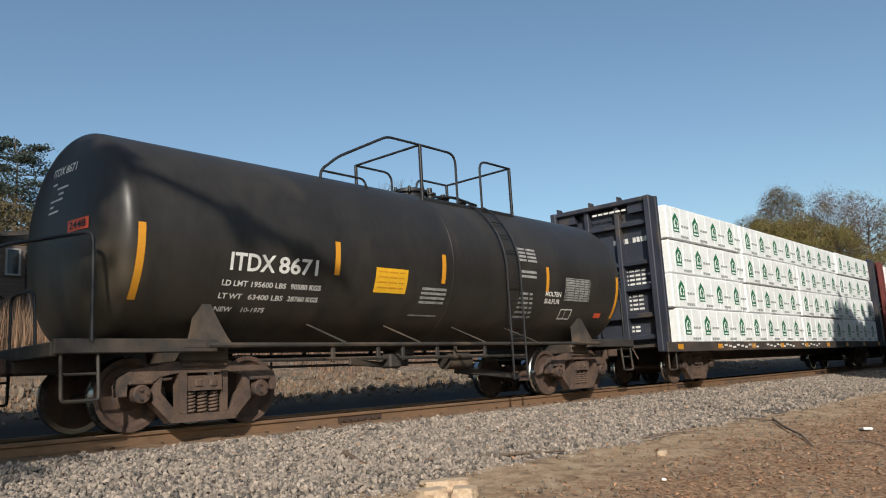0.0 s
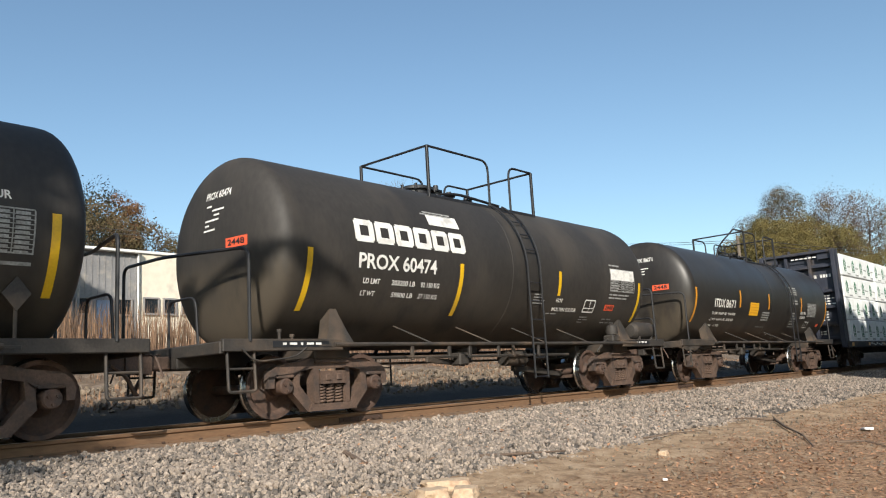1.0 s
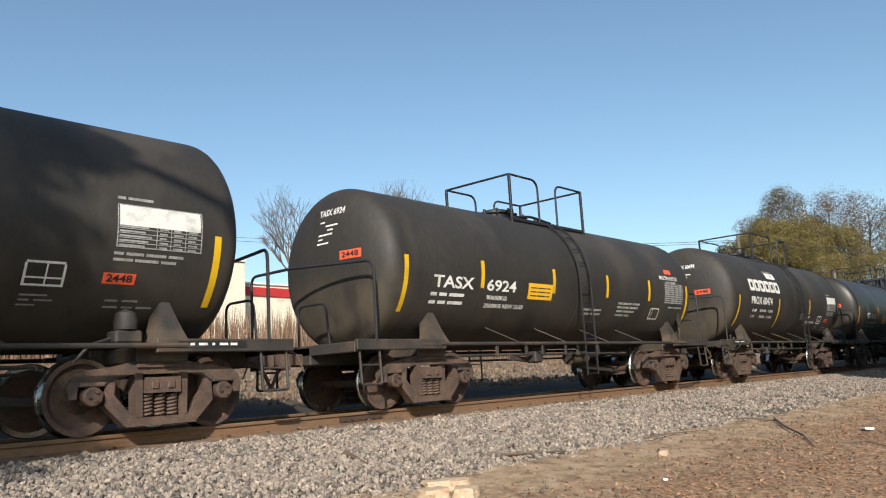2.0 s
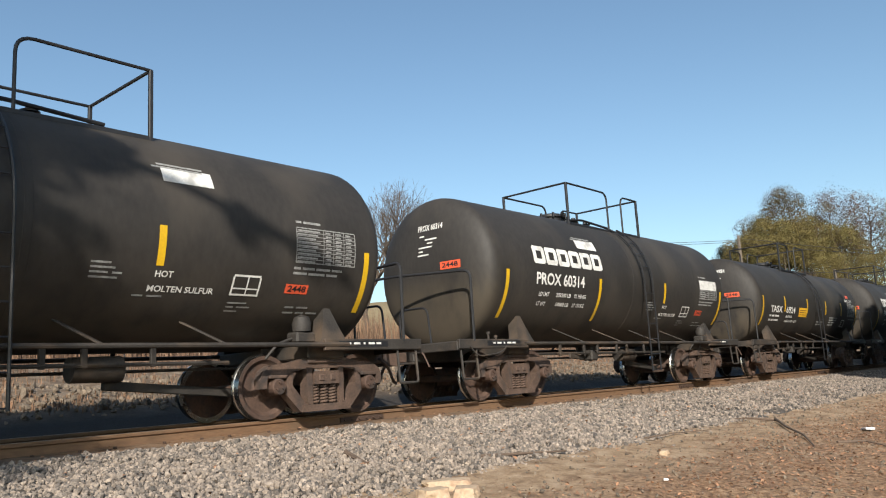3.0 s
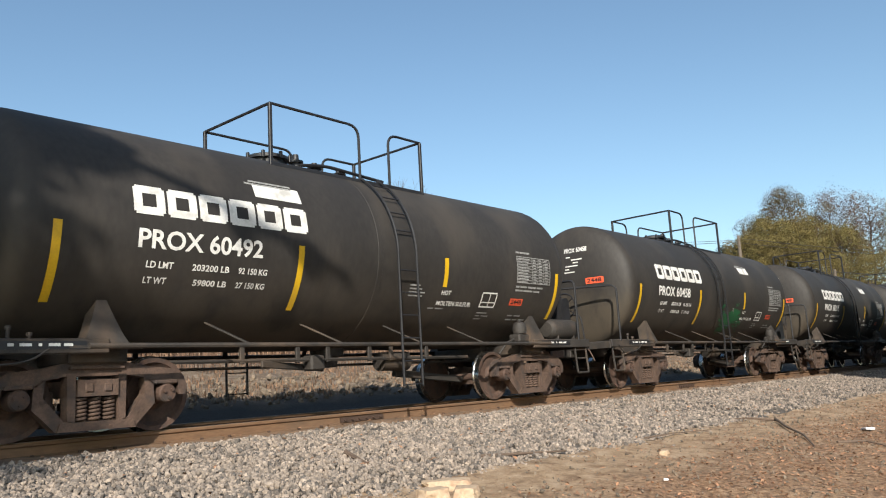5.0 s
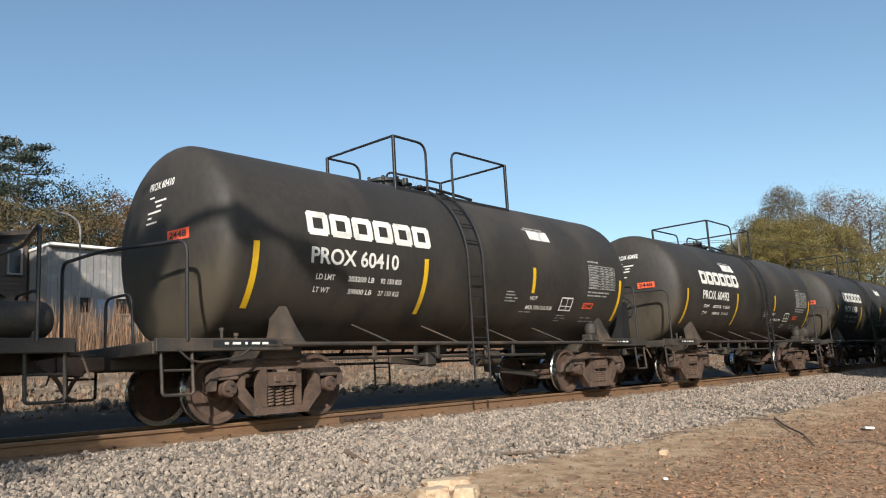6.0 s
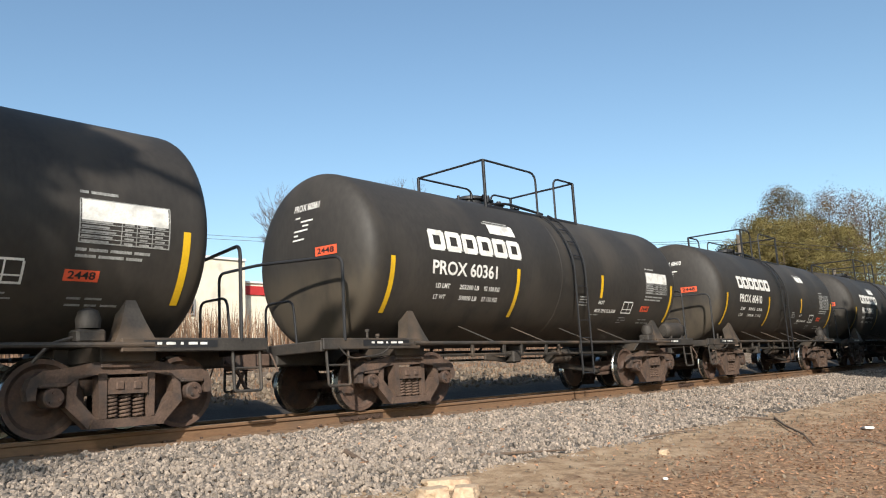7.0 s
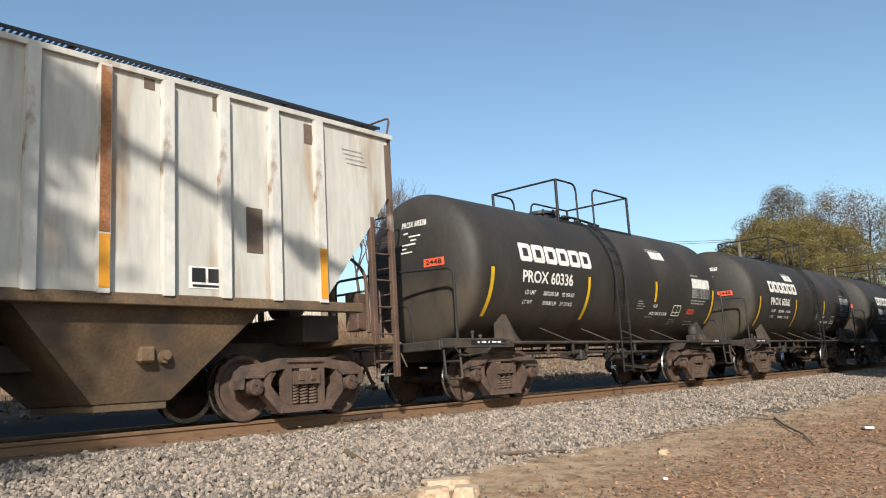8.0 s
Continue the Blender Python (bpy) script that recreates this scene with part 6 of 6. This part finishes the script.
scatter("stones", STONE, "loose grey ballast stones", (1.5, 13.0, -5.7, -1.48), 40000, 0.016, 0.036, ballast_z, 81, ballast, on_bed)
scatter("stones", STONE, "loose grey ballast stones", (13.0, 36.0, -5.5, -1.48), 30000, 0.016, 0.036, ballast_z, 82, ballast, on_bed)
# these stones have grime and the train's shade in one dark colour
scatter("stones", SHADEDGRIME, "dirty ballast stones darkened for the shade under the train", (2.0, 34.0, -0.6, 2.8), 9000, 0.025, 0.05, ballast_z, 83, ballast)
scatter("bank_stones", BANKSTONE, "pale broken stones on the bank", (4.0, 40.0, 4.2, 8.0), 3400, 0.03, 0.10, ground_z, 84, ground)
scatter("gravel", BANKSTONE, "scattered gravel on the dirt", (3.0, 26.0, -9.0, -5.2), 2600, 0.008, 0.026, ground_z, 85, ground)
rng = np.random.RandomState(90)
single = []
for v, f in SHAPES:
    form = Form()
    form.add([tuple(p * 0.036) for p in v], [tuple(int(i) for i in q) for q in f])
    single.append(form.mesh("stone", STONE, 0))
for i in range(280):
    x, y = rng.uniform(4.0, 7.0), rng.uniform(-4.9, -3.0)
    part("stone", single[i % 6], STONE, ballast, "", pose(x, y, ballast_z(x, y) + 0.03, *rng.uniform(0, 360, 3)))


def boulder(x, y, w, d, h, turn, seed, label):
    rng = random.Random(seed)
    bm = bmesh.new()
    bmesh.ops.create_icosphere(bm, subdivisions=4, radius=1.0)
    for p in bm.verts:
        c = p.co
        k = 0.82 + 0.22 * noise.noise(c * 1.3 + Vector((seed, 0, 0))) + 0.08 * noise.noise(c * 3.5 + Vector((0, seed, 0)))
        # squared off, with a flat top
        m = max(abs(c.x), abs(c.y), abs(c.z))
        c = c.lerp(c / m, 0.62) * k
        p.co = Vector((c.x * w, c.y * d, min(c.z, 0.72) * h))
    me = bpy.data.meshes.new("rock")
    bm.to_mesh(me)
    bm.free()
    me.materials.append(ROCK)
    me.polygons.foreach_set("use_smooth", [True] * len(me.polygons))
    me.set_sharp_from_angle(angle=radians(28))
    ob = new("rock", me)
    ob.matrix_basis = pose(x, y, ground_z(x, y) + h * 0.3, 0, 0, turn)
    return tagged(ob, label, "rock", "rocks beside the track")


boulder(5.50, -5.38, 0.27, 0.13, 0.085, -42, 3, "pale tan flat-topped sandstone rock")
boulder(5.05, -5.60, 0.16, 0.15, 0.10, -20, 5, "tan broken sandstone rock in the dirt")
boulder(5.27, -5.78, 0.15, 0.13, 0.09, 30, 8, "tan weathered sandstone rock in the dirt")
boulder(8.82, -5.85, 0.09, 0.06, 0.05, 10, 12, "small brown stone on the dirt")


def stick(pts, r, label):
    f = Form()
    pts = [Vector((x, y, ground_z(x, y) + h)) for x, y, h in pts]
    n = len(pts)
    f.tube(pts, [r * (1 - 0.6 * i / (n - 1)) for i in range(n)], 7)
    return tagged(part("stick", f, TWIG), label, "stick", "dead sticks on the ground")


stick([(13.23, -5.62, 0.06), (12.4, -6.05, 0.05), (11.6, -6.55, 0.04), (10.91, -6.89, 0.02)], 0.022, "long dark dead branch lying on the dirt")
stick([(13.23, -5.62, 0.04), (12.9, -5.35, 0.05), (12.5, -5.25, 0.06)], 0.02, "thin dark dead twig lying on the dirt")
stick([(11.42, -7.02, 0.02), (11.7, -7.3, 0.03), (11.58, -7.57, 0.02)], 0.022, "thin crooked dead twig on leaf litter")
stick([(5.85, -3.61, 0.10), (5.72, -3.98, 0.09), (5.59, -4.32, 0.07)], 0.032, "short weathered stick lying on the ballast")
stick([(6.69, -4.8, 0.06), (7.2, -4.95, 0.07), (7.89, -5.09, 0.05)], 0.022, "thin reddish-brown twig at the ballast's edge")
stick([(9.6, -5.2, 0.05), (10.3, -5.25, 0.05), (11.0, -5.5, 0.03)], 0.014, "thin dead twig at the ballast's edge")
f = Form().box((0, 0, 0.02), (0.26, 0.13, 0.035), 0.012)
tagged(part("litter", f, PAPER, at=pose(13.34, -6.93, ground_z(13.34, -6.93) + 0.01, 4, 6, 30)), "crumpled white piece of litter on the dirt", "litter")
f = Form().box((0, 0, 0.012), (0.06, 0.045, 0.022), 0.008)
tagged(part("litter", f, PAPER, at=pose(7.22, -6.64, ground_z(7.22, -6.64) + 0.01, 4, 6, 30)), "small white piece of litter on the dirt", "litter")


def fallen(name, count, region, lo, hi, zf, seed, label, keep=None):
    rng = random.Random(seed)
    vs, fs = [], []
    x0, x1, y0, y1 = region
    for _ in range(count):
        x, y = rng.uniform(x0, x1), rng.uniform(y0, y1)
        if keep and not keep(x, y, rng):
            continue
        z = zf(x, y) + rng.uniform(0.004, 0.025)
        s = rng.uniform(lo, hi)
        m = Euler((rng.uniform(-0.6, 0.6), rng.uniform(-0.6, 0.6), rng.uniform(0, 6.28))).to_matrix()
        o = len(vs)
        for p in ((-1, 0, 0), (0, -0.55, 0.22), (1, 0, 0.1), (0, 0.55, 0.22)):
            vs.append(Vector((x, y, z)) + m @ (Vector(p) * s))
        fs += [(o, o + 1, o + 2), (o, o + 2, o + 3)]
    f = Form()
    f.v, f.f = [tuple(p) for p in vs], fs
    return tagged(part(name, f, LEAFLITTER, smooth=0), label, "leaves", kind="stuff")


def leafy(x, y, rng):
    return rng.random() < 0.12 + 0.88 * smooth(-5.7, -6.7, y + 0.6 * noise.noise((x * 0.7, y * 0.7, 1)))


fallen("fallen_leaves", 30000, (3.0, 26.0, -10.5, -5.3), 0.008, 0.03, ground_z, 95, "brown and tan fallen leaves scattered on the dirt", leafy)
fallen("fallen_leaves", 420, (3.0, 22.0, -5.3, -0.9), 0.018, 0.04, lambda x, y: ballast_z(x, y) + 0.05, 96, "few orange-brown leaves lying on the ballast")


# ---------------------------------------------------------------- what moves
def motions():
    """The train rolls at a steady pace, a little slower at first; each wheelset turns with it."""
    times = (0.0, 0.5, 1.0, 2.0, 3.0, 4.0, 5.0, 6.0, 7.0, 8.0)
    for car, x0 in TRAIN:
        walk(car, [(t, pose(x0 + SPEED * t + (0.42 if t == 0 else 0.0), 0, 0)) for t in times])
    for p, x, y, z in LOADS:
        walk(p, [(t, pose(x + SPEED * t + (0.42 if t == 0 else 0.0), y, z)) for t in times])
    turn = math.degrees(SPEED / FPS / 0.46)
    for w in WHEELS:
        x, _, z = w.location
        walk(w, [(i / FPS, pose(x, 0, z) @ pose(0, 0, 0, 0, turn * i, 0)) for i in range(241)])


motions()
